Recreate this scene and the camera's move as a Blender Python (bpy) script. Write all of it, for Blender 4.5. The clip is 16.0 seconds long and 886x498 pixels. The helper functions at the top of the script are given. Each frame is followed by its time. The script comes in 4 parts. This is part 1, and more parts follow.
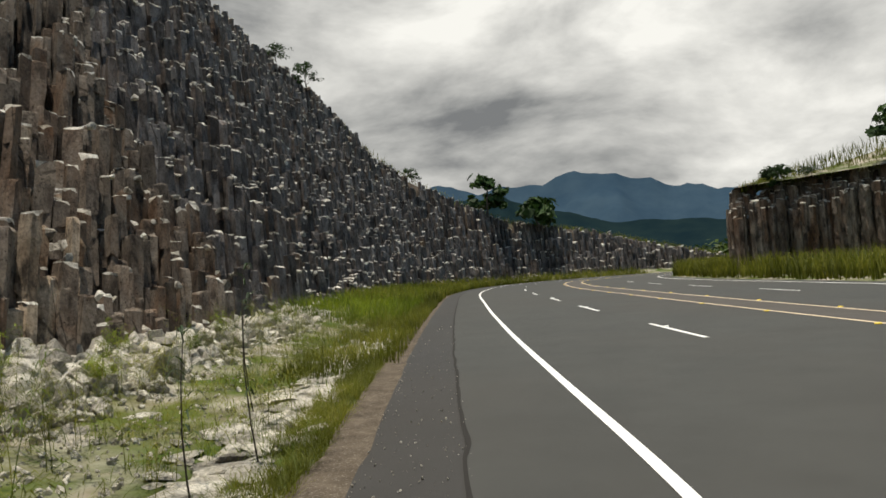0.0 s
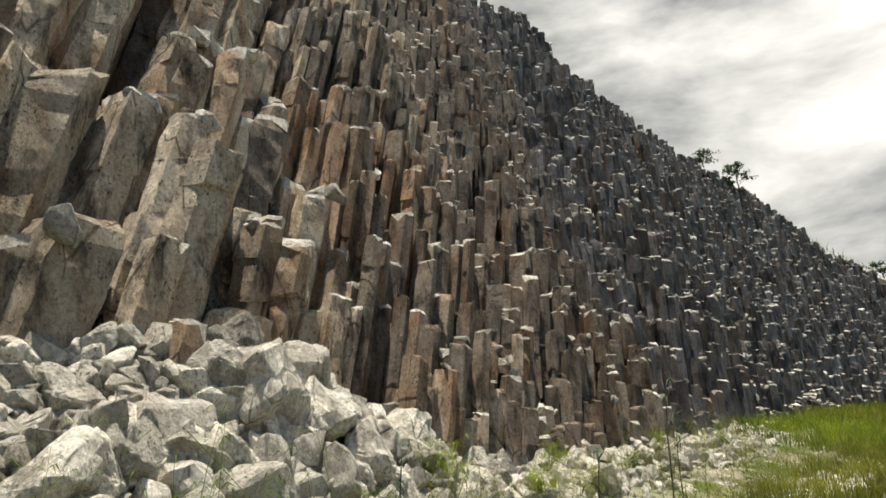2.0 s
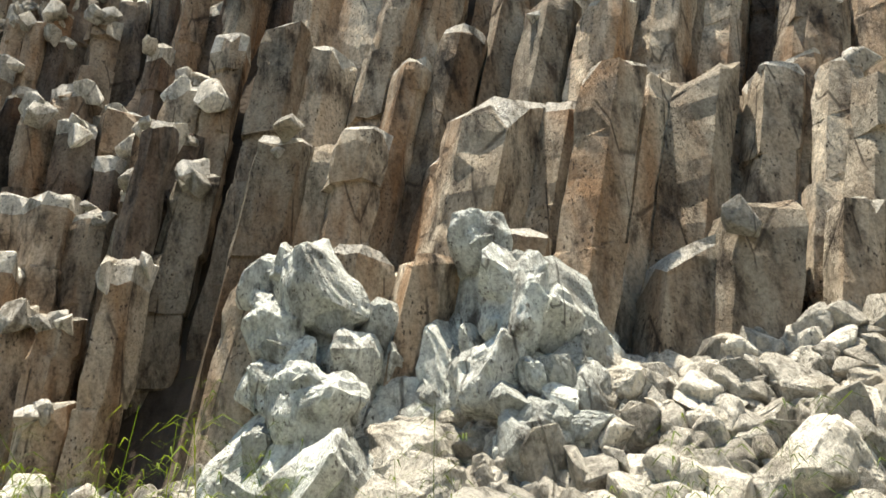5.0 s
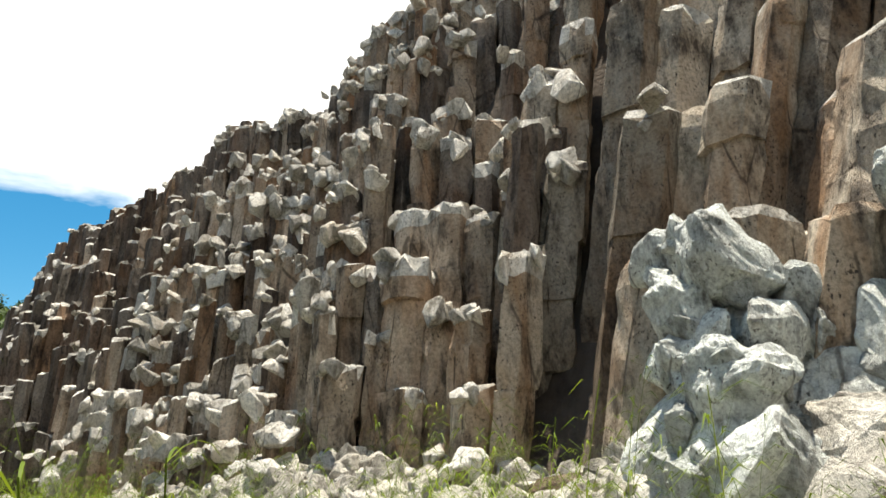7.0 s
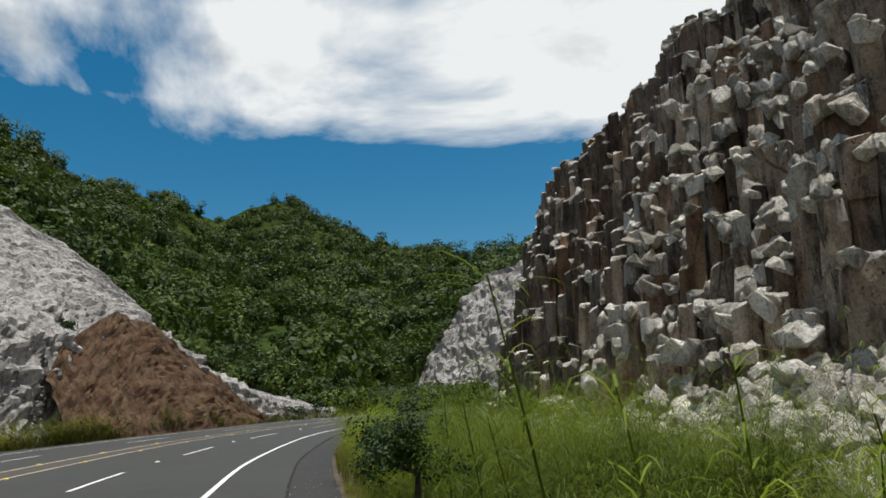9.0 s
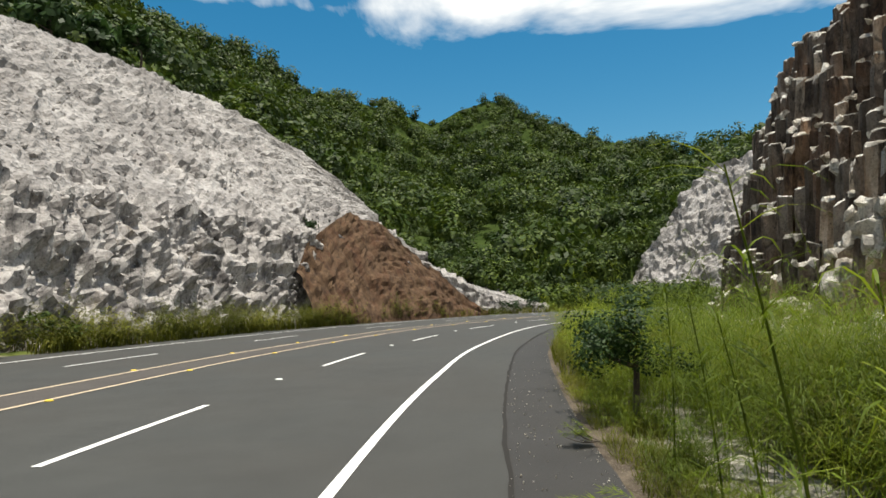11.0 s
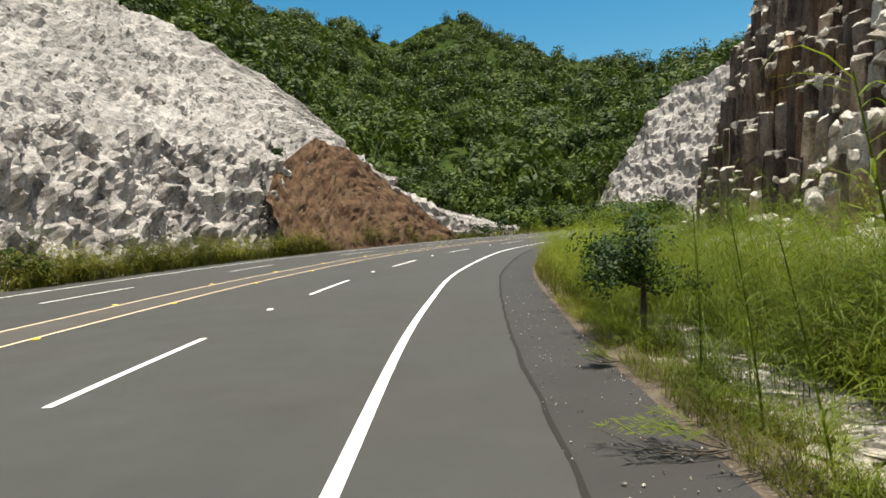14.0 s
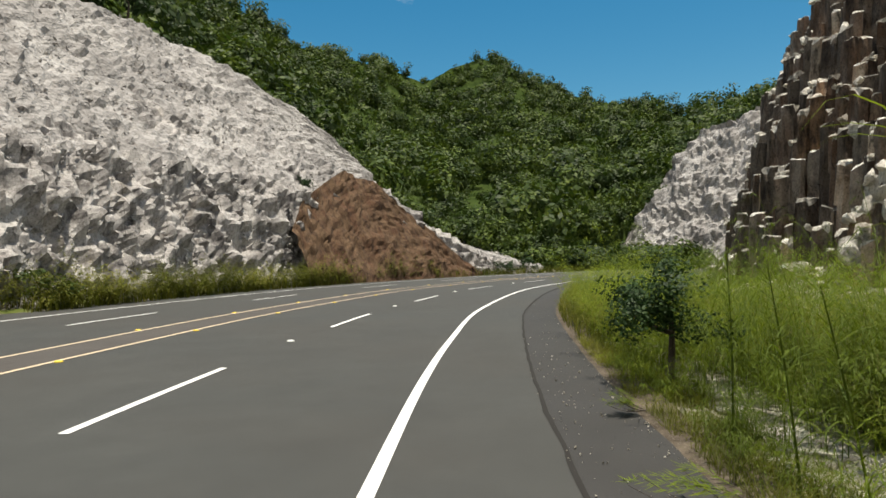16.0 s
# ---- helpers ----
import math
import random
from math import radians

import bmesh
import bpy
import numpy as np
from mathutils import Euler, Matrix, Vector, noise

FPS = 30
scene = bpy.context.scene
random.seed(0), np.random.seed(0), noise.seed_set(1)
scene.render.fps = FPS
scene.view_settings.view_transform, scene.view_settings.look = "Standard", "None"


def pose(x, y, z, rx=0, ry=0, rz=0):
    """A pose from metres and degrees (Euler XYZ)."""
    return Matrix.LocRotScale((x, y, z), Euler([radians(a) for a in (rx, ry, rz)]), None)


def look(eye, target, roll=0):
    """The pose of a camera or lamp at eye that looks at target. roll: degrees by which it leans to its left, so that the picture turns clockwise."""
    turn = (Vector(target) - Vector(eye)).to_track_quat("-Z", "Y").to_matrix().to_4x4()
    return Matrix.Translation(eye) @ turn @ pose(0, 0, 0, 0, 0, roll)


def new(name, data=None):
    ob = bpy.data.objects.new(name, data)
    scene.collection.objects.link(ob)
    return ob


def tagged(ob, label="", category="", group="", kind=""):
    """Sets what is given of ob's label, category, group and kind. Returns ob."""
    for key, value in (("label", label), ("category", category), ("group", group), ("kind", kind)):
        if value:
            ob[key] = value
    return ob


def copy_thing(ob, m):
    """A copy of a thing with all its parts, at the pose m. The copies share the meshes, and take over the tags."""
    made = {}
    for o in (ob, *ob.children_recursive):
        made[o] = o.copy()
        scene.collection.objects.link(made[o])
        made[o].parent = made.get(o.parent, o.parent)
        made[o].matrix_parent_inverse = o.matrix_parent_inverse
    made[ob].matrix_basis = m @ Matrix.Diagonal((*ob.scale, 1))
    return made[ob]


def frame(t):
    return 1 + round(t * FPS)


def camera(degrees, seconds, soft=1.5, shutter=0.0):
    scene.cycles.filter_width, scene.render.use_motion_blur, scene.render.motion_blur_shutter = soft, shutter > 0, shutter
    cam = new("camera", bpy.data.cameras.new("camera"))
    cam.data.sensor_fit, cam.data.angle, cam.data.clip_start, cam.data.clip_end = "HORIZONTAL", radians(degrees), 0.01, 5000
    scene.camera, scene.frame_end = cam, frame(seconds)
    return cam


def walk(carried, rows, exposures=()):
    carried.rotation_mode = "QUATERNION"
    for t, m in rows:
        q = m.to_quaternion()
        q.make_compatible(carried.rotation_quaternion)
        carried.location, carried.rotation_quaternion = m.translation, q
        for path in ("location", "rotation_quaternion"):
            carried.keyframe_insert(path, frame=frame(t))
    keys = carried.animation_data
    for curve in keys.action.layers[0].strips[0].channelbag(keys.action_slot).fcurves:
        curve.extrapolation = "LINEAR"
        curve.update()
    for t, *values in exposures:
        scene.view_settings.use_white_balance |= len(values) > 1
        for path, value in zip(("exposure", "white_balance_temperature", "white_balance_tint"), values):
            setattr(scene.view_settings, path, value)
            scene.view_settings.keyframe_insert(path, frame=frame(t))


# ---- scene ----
# eye and turn of the camera: seconds, x, y, z, yaw to the left, pitch up, lean
PATH = [
    (0, 0.233, 0.441, 1.642, -184.303, 2.316, -3.957),
    (0.5, 0.109, 0.432, 1.612, -167.98, 4.609, -2.607),
    (1, 0.117, 0.192, 1.662, -160.147, 7.965, -3.04),
    (1.5, 0.19, 0.094, 1.676, -156.572, 9.517, -5.001),
    (2, 0.17, -0.127, 1.677, -148.457, 13.927, -2.572),
    (2.5, 0.193, -0.242, 1.73, -142.524, 15.75, -2.03),
    (3, 0.252, -0.348, 1.666, -138.66, 17.211, -4.045),
    (3.5, 0.324, -0.445, 1.635, -125.277, 18.499, -2.801),
    (4, 0.331, -0.571, 1.61, -111.882, 18.587, -3.187),
    (4.2, 0.352, -0.614, 1.649, -106.748, 17.804, -3.213),
    (6.3, 0.703, -0.023, 1.456, -73.488, 18.922, -4.792),
    (6.5, 0.683, 0.046, 1.578, -70.248, 18.245, -4.267),
    (7, 0.535, -0.02, 1.574, -60.802, 17.981, -2.582),
    (7.5, 0.449, -0.004, 1.595, -48.45, 16.009, -2.362),
    (8, 0.393, 0.023, 1.594, -38.64, 15.517, -3.002),
    (8.5, 0.373, 0.079, 1.601, -29.29, 13.923, -3.404),
    (9, 0.344, 0.082, 1.608, -20.367, 12.267, -3.535),
    (9.5, 0.35, 0.143, 1.605, -12.254, 11.388, -3.351),
    (10, 0.38, 0.134, 1.587, -6.141, 10.44, -1.933),
    (10.2, 0.392, 0.055, 1.569, -3.653, 9.756, -2.025),
    (12.3, -0.002, 0.029, 1.624, -0.561, -2.574, -1.594),
    (12.5, -0, -0, 1.624, 0, -1.977, -1.562),
    (13, -0.047, 0.148, 1.607, 0.141, -0.681, -2.301),
    (13.5, -0.144, 0.234, 1.618, -0.78, -1.711, -1.945),
    (14, -0.263, 0.29, 1.62, -4.619, -2.111, -3.378),
    (14.5, -0.266, 0.346, 1.622, -3.051, -2.732, -1.828),
    (15, -0.257, 0.362, 1.622, -1.776, -1.277, -1.248),
    (15.5, -0.27, 0.374, 1.641, -1.564, 0.364, -1.027),
    (16, -0.282, 0.386, 1.651, -2.793, 0.977, -1.384),
]


def stand(x, y, z, yaw, pitch, lean):
    a, b = radians(yaw), radians(pitch)
    ahead = Vector((-math.sin(a) * math.cos(b), math.cos(a) * math.cos(b), math.sin(b)))
    return look((x, y, z), Vector((x, y, z)) + ahead, lean)


cam = camera(66.95, 16.0, soft=1.6)
walk(cam, [(t, stand(*r)) for t, *r in PATH],
     exposures=[(t, e, k, 7) for t, e, k in ((0.0, 0.1, 6880), (0.6, 0.4, 6900), (1.2, 0.55, 6950), (2.0, 0.62, 7000), (3.0, 0.75, 7050), (4.0, 0.98, 7050), (6.5, 1.2, 6900), (7.2, 0.85, 6700), (7.8, 0.25, 6450), (8.6, -0.02, 6350), (9.5, 0.05, 6450), (10.2, 0.2, 6600), (12.3, 0.8, 6950), (14.0, 0.75, 7000), (15.0, 0.52, 7000), (16.0, 0.46, 6950))])

# ---- light ----
SUN_ELEV, SUN_AZ = radians(84), radians(115)      # azimuth clockwise from +y
world = bpy.data.worlds.new("sky")
scene.world = world
world.use_nodes = True


def link_world():
    nt = world.node_tree
    nt.nodes.clear()
    N = nt.nodes.new
    out, bg = N("ShaderNodeOutputWorld"), N("ShaderNodeBackground")
    sky = N("ShaderNodeTexSky")
    sky.sky_type, sky.sun_disc = "NISHITA", False
    sky.sun_elevation, sky.sun_rotation = SUN_ELEV, SUN_AZ
    sky.air_density, sky.dust_density, sky.ozone_density = 1.0, 0.6, 2.0
    co = N("ShaderNodeTexCoord")
    sep = N("ShaderNodeSeparateXYZ")
    nt.links.new(co.outputs["Generated"], sep.inputs[0])

    def m(op, a, b, c=None, clamp=False):
        n = N("ShaderNodeMath")
        n.operation, n.use_clamp = op, clamp
        for i, v in enumerate((a, b, c)):
            if v is None:
                continue
            if isinstance(v, (int, float)):
                n.inputs[i].default_value = v
            else:
                nt.links.new(v, n.inputs[i])
        return n.outputs[0]
    X, Y, Z = sep.outputs
    zz = m("ADD", m("MAXIMUM", Z, 0.0), 0.34)
    comb = N("ShaderNodeCombineXYZ")
    nt.links.new(m("DIVIDE", X, zz), comb.inputs[0])
    nt.links.new(m("DIVIDE", Y, zz), comb.inputs[1])

    def cloud(scale, detail, off, dist=0.3, flat=True):
        mp = N("ShaderNodeMapping")
        mp.inputs["Location"].default_value = off
        mp.inputs["Scale"].default_value = (1, 1, 1) if flat else (1, 1, 2.3)
        nt.links.new(comb.outputs[0] if flat else co.outputs["Generated"], mp.inputs[0])
        n = N("ShaderNodeTexNoise")
        n.inputs["Scale"].default_value, n.inputs["Detail"].default_value = scale, detail
        n.inputs["Roughness"].default_value, n.inputs["Distortion"].default_value = 0.55, dist
        nt.links.new(mp.outputs[0], n.inputs["Vector"])
        return n.outputs["Fac"]
    big, fine = cloud(1.5, 7, (3.1, 0.4, 0)), cloud(3.0, 7, (7.7, 2.0, 1), 0.25, False)
    # overcast over the valley (-y), broken cumulus over the hill (+y)
    over = m("MULTIPLY_ADD", Y, -0.42, 0.06)
    # clear towards the west and round the high sun
    over = m("SUBTRACT", over, m("MULTIPLY_ADD", Z, 3.0, -2.0, clamp=True))
    over = m("SUBTRACT", over, m("MULTIPLY", m("MULTIPLY_ADD", X, -2.0, -0.9, clamp=True), 0.3))
    cover = m("ADD", big, over)
    band = m("MULTIPLY", m("MULTIPLY_ADD", Z, 9.0, -2.7, clamp=True), m("MULTIPLY_ADD", Z, -5.0, 3.6, clamp=True))
    cover = m("ADD", cover, m("MULTIPLY", m("MULTIPLY", band, m("MULTIPLY_ADD", Y, 3.0, -0.4, clamp=True)), 0.43))
    mask = m("MULTIPLY_ADD", cover, 8.0, -3.9, clamp=True)
    shade = N("ShaderNodeValToRGB")
    shade.color_ramp.elements[0].position, shade.color_ramp.elements[1].position = 0.34, 0.66
    shade.color_ramp.elements[0].color = (3.0, 3.15, 3.4, 1)
    shade.color_ramp.elements[1].color = (14.0, 14.0, 14.0, 1)
    nt.links.new(m("ADD", fine, m("MULTIPLY", m("MULTIPLY_ADD", Y, 2.0, 0.0, clamp=True), 0.24)), shade.inputs[0])
    mix = N("ShaderNodeMix")
    mix.data_type = "RGBA"
    nt.links.new(mask, mix.inputs["Factor"])
    hsv = N("ShaderNodeHueSaturation")
    hsv.inputs["Hue"].default_value, hsv.inputs["Saturation"].default_value, hsv.inputs["Value"].default_value = 0.485, 1.45, 1.35
    nt.links.new(sky.outputs[0], hsv.inputs["Color"])
    nt.links.new(hsv.outputs[0], mix.inputs[6])
    nt.links.new(shade.outputs[0], mix.inputs[7])
    nt.links.new(mix.outputs[2], bg.inputs[0])
    bg.inputs[1].default_value = 0.062
    nt.links.new(bg.outputs[0], out.inputs[0])


link_world()
sun = new("sun", bpy.data.lights.new("sun", "SUN"))
sun.data.energy, sun.data.angle, sun.data.color = 5.0, radians(0.53), (1.0, 0.95, 0.87)
sun_dir = Vector((math.sin(SUN_AZ) * math.cos(SUN_ELEV), math.cos(SUN_AZ) * math.cos(SUN_ELEV), math.sin(SUN_ELEV)))
sun.matrix_basis = look(sun_dir * 100, (0, 0, 0))

# ---- materials ----


class Mat:
    """A small builder for procedural materials."""

    def __init__(self, name, rough=0.85, metal=0.0, spec=0.3):
        self.mat = bpy.data.materials.new(name)
        self.mat.use_nodes = True
        self.nt = self.mat.node_tree
        self.bsdf = self.nt.nodes["Principled BSDF"]
        self.bsdf.inputs["Roughness"].default_value = rough
        self.bsdf.inputs["Metallic"].default_value = metal
        self.bsdf.inputs["Specular IOR Level"].default_value = spec
        self.geo = self.nt.nodes.new("ShaderNodeNewGeometry")
        self.info = self.nt.nodes.new("ShaderNodeObjectInfo")

    def put(self, sock, v):
        if hasattr(v, "is_linked"):
            self.nt.links.new(v, sock)
        else:
            sock.default_value = v

    def noise(self, scale, detail=4, stretch=(1, 1, 1), rough=0.55, dist=0.0, kind="fac"):
        mp = self.nt.nodes.new("ShaderNodeMapping")
        mp.inputs["Scale"].default_value = stretch
        self.nt.links.new(self.geo.outputs["Position"], mp.inputs[0])
        n = self.nt.nodes.new("ShaderNodeTexNoise")
        n.inputs["Scale"].default_value, n.inputs["Detail"].default_value = scale, detail
        n.inputs["Roughness"].default_value, n.inputs["Distortion"].default_value = rough, dist
        self.nt.links.new(mp.outputs[0], n.inputs["Vector"])
        return n.outputs["Fac"]

    def voronoi(self, scale, stretch=(1, 1, 1), out="Distance", feature="F1"):
        mp = self.nt.nodes.new("ShaderNodeMapping")
        mp.inputs["Scale"].default_value = stretch
        self.nt.links.new(self.geo.outputs["Position"], mp.inputs[0])
        n = self.nt.nodes.new("ShaderNodeTexVoronoi")
        n.feature = feature
        n.inputs["Scale"].default_value = scale
        self.nt.links.new(mp.outputs[0], n.inputs["Vector"])
        return n.outputs[out]

    def ramp(self, fac, *stops):
        n = self.nt.nodes.new("ShaderNodeValToRGB")
        el = n.color_ramp.elements
        while len(el) < len(stops):
            el.new(0.5)
        for e, (p, c) in zip(el, stops):
            e.position = p
            e.color = (*c, 1) if not isinstance(c, (int, float)) else (c, c, c, 1)
        self.nt.links.new(fac, n.inputs[0])
        return n.outputs[0]

    def mix(self, fac, a, b, mode="MIX"):
        n = self.nt.nodes.new("ShaderNodeMix")
        n.data_type, n.blend_type = "RGBA", mode
        self.put(n.inputs[0], fac)
        self.put(n.inputs[6], a if not isinstance(a, tuple) else (*a, 1))
        self.put(n.inputs[7], b if not isinstance(b, tuple) else (*b, 1))
        return n.outputs[2]

    def math(self, op, a, b=0.0, clamp=False):
        n = self.nt.nodes.new("ShaderNodeMath")
        n.operation, n.use_clamp = op, clamp
        self.put(n.inputs[0], a)
        self.put(n.inputs[1], b)
        return n.outputs[0]

    def slope(self):
        n = self.nt.nodes.new("ShaderNodeSeparateXYZ")
        self.nt.links.new(self.geo.outputs["True Normal"], n.inputs[0])
        return n.outputs["Z"]

    def island(self):
        return self.geo.outputs["Random Per Island"]

    def rand(self):
        return self.info.outputs["Random"]

    def bump(self, h, strength=0.5, dist=0.02):
        n = self.nt.nodes.new("ShaderNodeBump")
        n.inputs["Strength"].default_value, n.inputs["Distance"].default_value = strength, dist
        self.nt.links.new(h, n.inputs["Height"])
        self.nt.links.new(n.outputs[0], self.bsdf.inputs["Normal"])

    def done(self, colour, rough=None):
        self.put(self.bsdf.inputs["Base Color"], colour if not isinstance(colour, tuple) else (*colour, 1))
        if rough is not None:
            self.put(self.bsdf.inputs["Roughness"], rough)
        return self.mat


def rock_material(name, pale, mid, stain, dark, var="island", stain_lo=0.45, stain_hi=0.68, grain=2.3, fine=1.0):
    """Weathered rock: pale and dark blotches, stains running down, pits, hairline cracks. The dark colour also stands
    in for crevice shade.
    """
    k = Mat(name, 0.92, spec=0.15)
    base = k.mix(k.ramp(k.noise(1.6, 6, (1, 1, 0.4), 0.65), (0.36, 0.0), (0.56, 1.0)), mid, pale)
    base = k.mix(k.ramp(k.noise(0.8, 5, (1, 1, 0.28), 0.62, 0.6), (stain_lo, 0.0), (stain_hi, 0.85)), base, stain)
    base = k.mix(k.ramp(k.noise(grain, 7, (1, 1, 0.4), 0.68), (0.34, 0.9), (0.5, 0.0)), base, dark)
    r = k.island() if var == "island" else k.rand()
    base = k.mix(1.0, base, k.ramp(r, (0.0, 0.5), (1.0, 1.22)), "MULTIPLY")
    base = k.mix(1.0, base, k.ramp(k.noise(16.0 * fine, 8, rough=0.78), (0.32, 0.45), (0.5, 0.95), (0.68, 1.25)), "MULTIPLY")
    # pits and cracks: the shade inside them is put into the base colour
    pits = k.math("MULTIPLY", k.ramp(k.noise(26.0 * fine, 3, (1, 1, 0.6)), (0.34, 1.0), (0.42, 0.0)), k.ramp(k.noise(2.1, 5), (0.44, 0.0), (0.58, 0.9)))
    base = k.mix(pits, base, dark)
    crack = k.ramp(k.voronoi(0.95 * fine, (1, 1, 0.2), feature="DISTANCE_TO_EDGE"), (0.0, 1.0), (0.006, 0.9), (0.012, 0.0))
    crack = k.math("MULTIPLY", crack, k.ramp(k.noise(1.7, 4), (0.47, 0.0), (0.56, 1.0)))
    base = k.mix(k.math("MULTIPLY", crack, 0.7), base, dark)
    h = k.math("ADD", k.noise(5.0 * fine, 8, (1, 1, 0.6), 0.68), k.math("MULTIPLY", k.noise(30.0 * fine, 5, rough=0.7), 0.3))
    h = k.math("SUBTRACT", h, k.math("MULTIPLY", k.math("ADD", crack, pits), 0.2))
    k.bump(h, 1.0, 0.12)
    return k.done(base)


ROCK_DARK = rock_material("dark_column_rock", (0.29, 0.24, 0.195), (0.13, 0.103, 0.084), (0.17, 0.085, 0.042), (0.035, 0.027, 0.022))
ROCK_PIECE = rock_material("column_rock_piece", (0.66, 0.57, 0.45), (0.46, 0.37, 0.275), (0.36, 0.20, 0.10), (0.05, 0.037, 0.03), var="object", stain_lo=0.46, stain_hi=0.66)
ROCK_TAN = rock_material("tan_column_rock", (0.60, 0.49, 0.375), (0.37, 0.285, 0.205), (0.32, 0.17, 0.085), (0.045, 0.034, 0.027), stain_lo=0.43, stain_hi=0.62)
# paler broken rock; sunlight on the column heads is painted into its colour
ROCK_SUN_BREAK = rock_material("sun_bright_broken_rock", (0.78, 0.74, 0.67), (0.60, 0.55, 0.47), (0.42, 0.32, 0.21), (0.16, 0.14, 0.11), stain_lo=0.5, stain_hi=0.8)
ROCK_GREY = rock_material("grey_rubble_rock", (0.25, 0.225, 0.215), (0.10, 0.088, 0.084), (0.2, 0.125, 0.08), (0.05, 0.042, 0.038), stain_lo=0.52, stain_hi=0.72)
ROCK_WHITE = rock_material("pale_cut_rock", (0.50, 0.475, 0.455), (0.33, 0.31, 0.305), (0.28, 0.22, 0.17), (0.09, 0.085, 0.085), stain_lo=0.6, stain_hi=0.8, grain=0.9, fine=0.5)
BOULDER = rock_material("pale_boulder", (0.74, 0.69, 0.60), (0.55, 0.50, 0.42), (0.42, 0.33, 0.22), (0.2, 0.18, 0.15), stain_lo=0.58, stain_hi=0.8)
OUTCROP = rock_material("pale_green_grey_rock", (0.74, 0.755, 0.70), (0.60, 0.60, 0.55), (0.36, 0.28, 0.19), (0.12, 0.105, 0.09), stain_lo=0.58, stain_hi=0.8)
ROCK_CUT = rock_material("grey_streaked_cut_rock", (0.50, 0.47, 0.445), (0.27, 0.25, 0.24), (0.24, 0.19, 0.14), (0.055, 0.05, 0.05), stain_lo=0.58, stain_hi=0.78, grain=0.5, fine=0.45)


def scree_material():
    k = Mat("pale_scree", 0.95, spec=0.1)
    c = k.mix(k.ramp(k.noise(0.22, 5, dist=0.4), (0.38, 0.0), (0.62, 1.0)), (0.26, 0.245, 0.235), (0.40, 0.38, 0.365))
    c = k.mix(1.0, c, k.ramp(k.voronoi(4.5, out="Color"), (0.0, 0.68), (0.7, 1.1)), "MULTIPLY")
    c = k.mix(k.ramp(k.noise(1.3, 6, rough=0.7), (0.34, 0.6), (0.44, 0.0)), c, (0.15, 0.13, 0.12))
    k.bump(k.math("ADD", k.voronoi(4.5), k.noise(9.0, 6)), 0.7, 0.16)
    return k.done(c)


SCREE = scree_material()
ROCK_BROWN = rock_material("red_brown_rock", (0.13, 0.082, 0.049), (0.082, 0.05, 0.03), (0.085, 0.04, 0.023), (0.045, 0.028, 0.02), fine=0.4)


def asphalt(name, tone, warm=(0.98, 1.0, 0.91)):
    k = Mat(name, 0.8, spec=0.35)
    c = k.ramp(k.noise(0.35, 5, rough=0.6), (0.3, tuple(tone * 0.85 * w for w in warm)), (0.7, tuple(tone * 1.12 * w for w in warm)))
    c = k.mix(k.ramp(k.noise(220.0, 2), (0.45, 0.0), (0.7, 0.45)), c, tuple(tone * 1.9 for _ in range(3)))
    c = k.mix(1.0, c, k.ramp(k.noise(1.1, 7, rough=0.7), (0.3, 0.86), (0.7, 1.12)), "MULTIPLY")
    c = k.mix(k.ramp(k.noise(0.11, 4, dist=0.4), (0.42, 0.0), (0.62, 0.35)), c, (tone * 1.15, tone * 0.98, tone * 0.8))
    k.bump(k.noise(160.0, 3), 0.35, 0.006)
    return k.done(c)


ASPHALT = asphalt("road_asphalt", 0.041)
ASPHALT_OLD = asphalt("shoulder_asphalt", 0.03, (1.0, 0.95, 0.9))
MEDIAN = asphalt("median_asphalt", 0.056, (1.08, 0.93, 0.8))


def dirt():
    k = Mat("gravelly_dirt", 0.95, spec=0.1)
    c = k.mix(k.ramp(k.noise(2.4, 6, rough=0.7), (0.35, 0.0), (0.65, 1.0)), (0.06, 0.047, 0.035), (0.14, 0.112, 0.084))
    c = k.mix(k.ramp(k.noise(40.0, 4, rough=0.7), (0.55, 0.0), (0.68, 0.7)), c, (0.32, 0.28, 0.23))
    k.bump(k.noise(30.0, 6, rough=0.7), 0.8, 0.03)
    return k.done(c)


DIRT = dirt()


def paint(name, col):
    k = Mat(name, 0.6)
    c = k.mix(k.ramp(k.noise(14.0, 6, rough=0.7), (0.5, 0.0), (0.75, 0.35)), col, tuple(v * 0.55 for v in col))
    return k.done(c)


WHITE = paint("white_road_paint", (0.78, 0.77, 0.74))
YELLOW = paint("faded_yellow_road_paint", (0.62, 0.49, 0.34))
STUD = paint("yellow_stud", (0.75, 0.55, 0.08))
STUD_W = paint("white_stud", (0.8, 0.8, 0.76))
CRACK = Mat("dark_joint", 0.95).done((0.02, 0.018, 0.016))


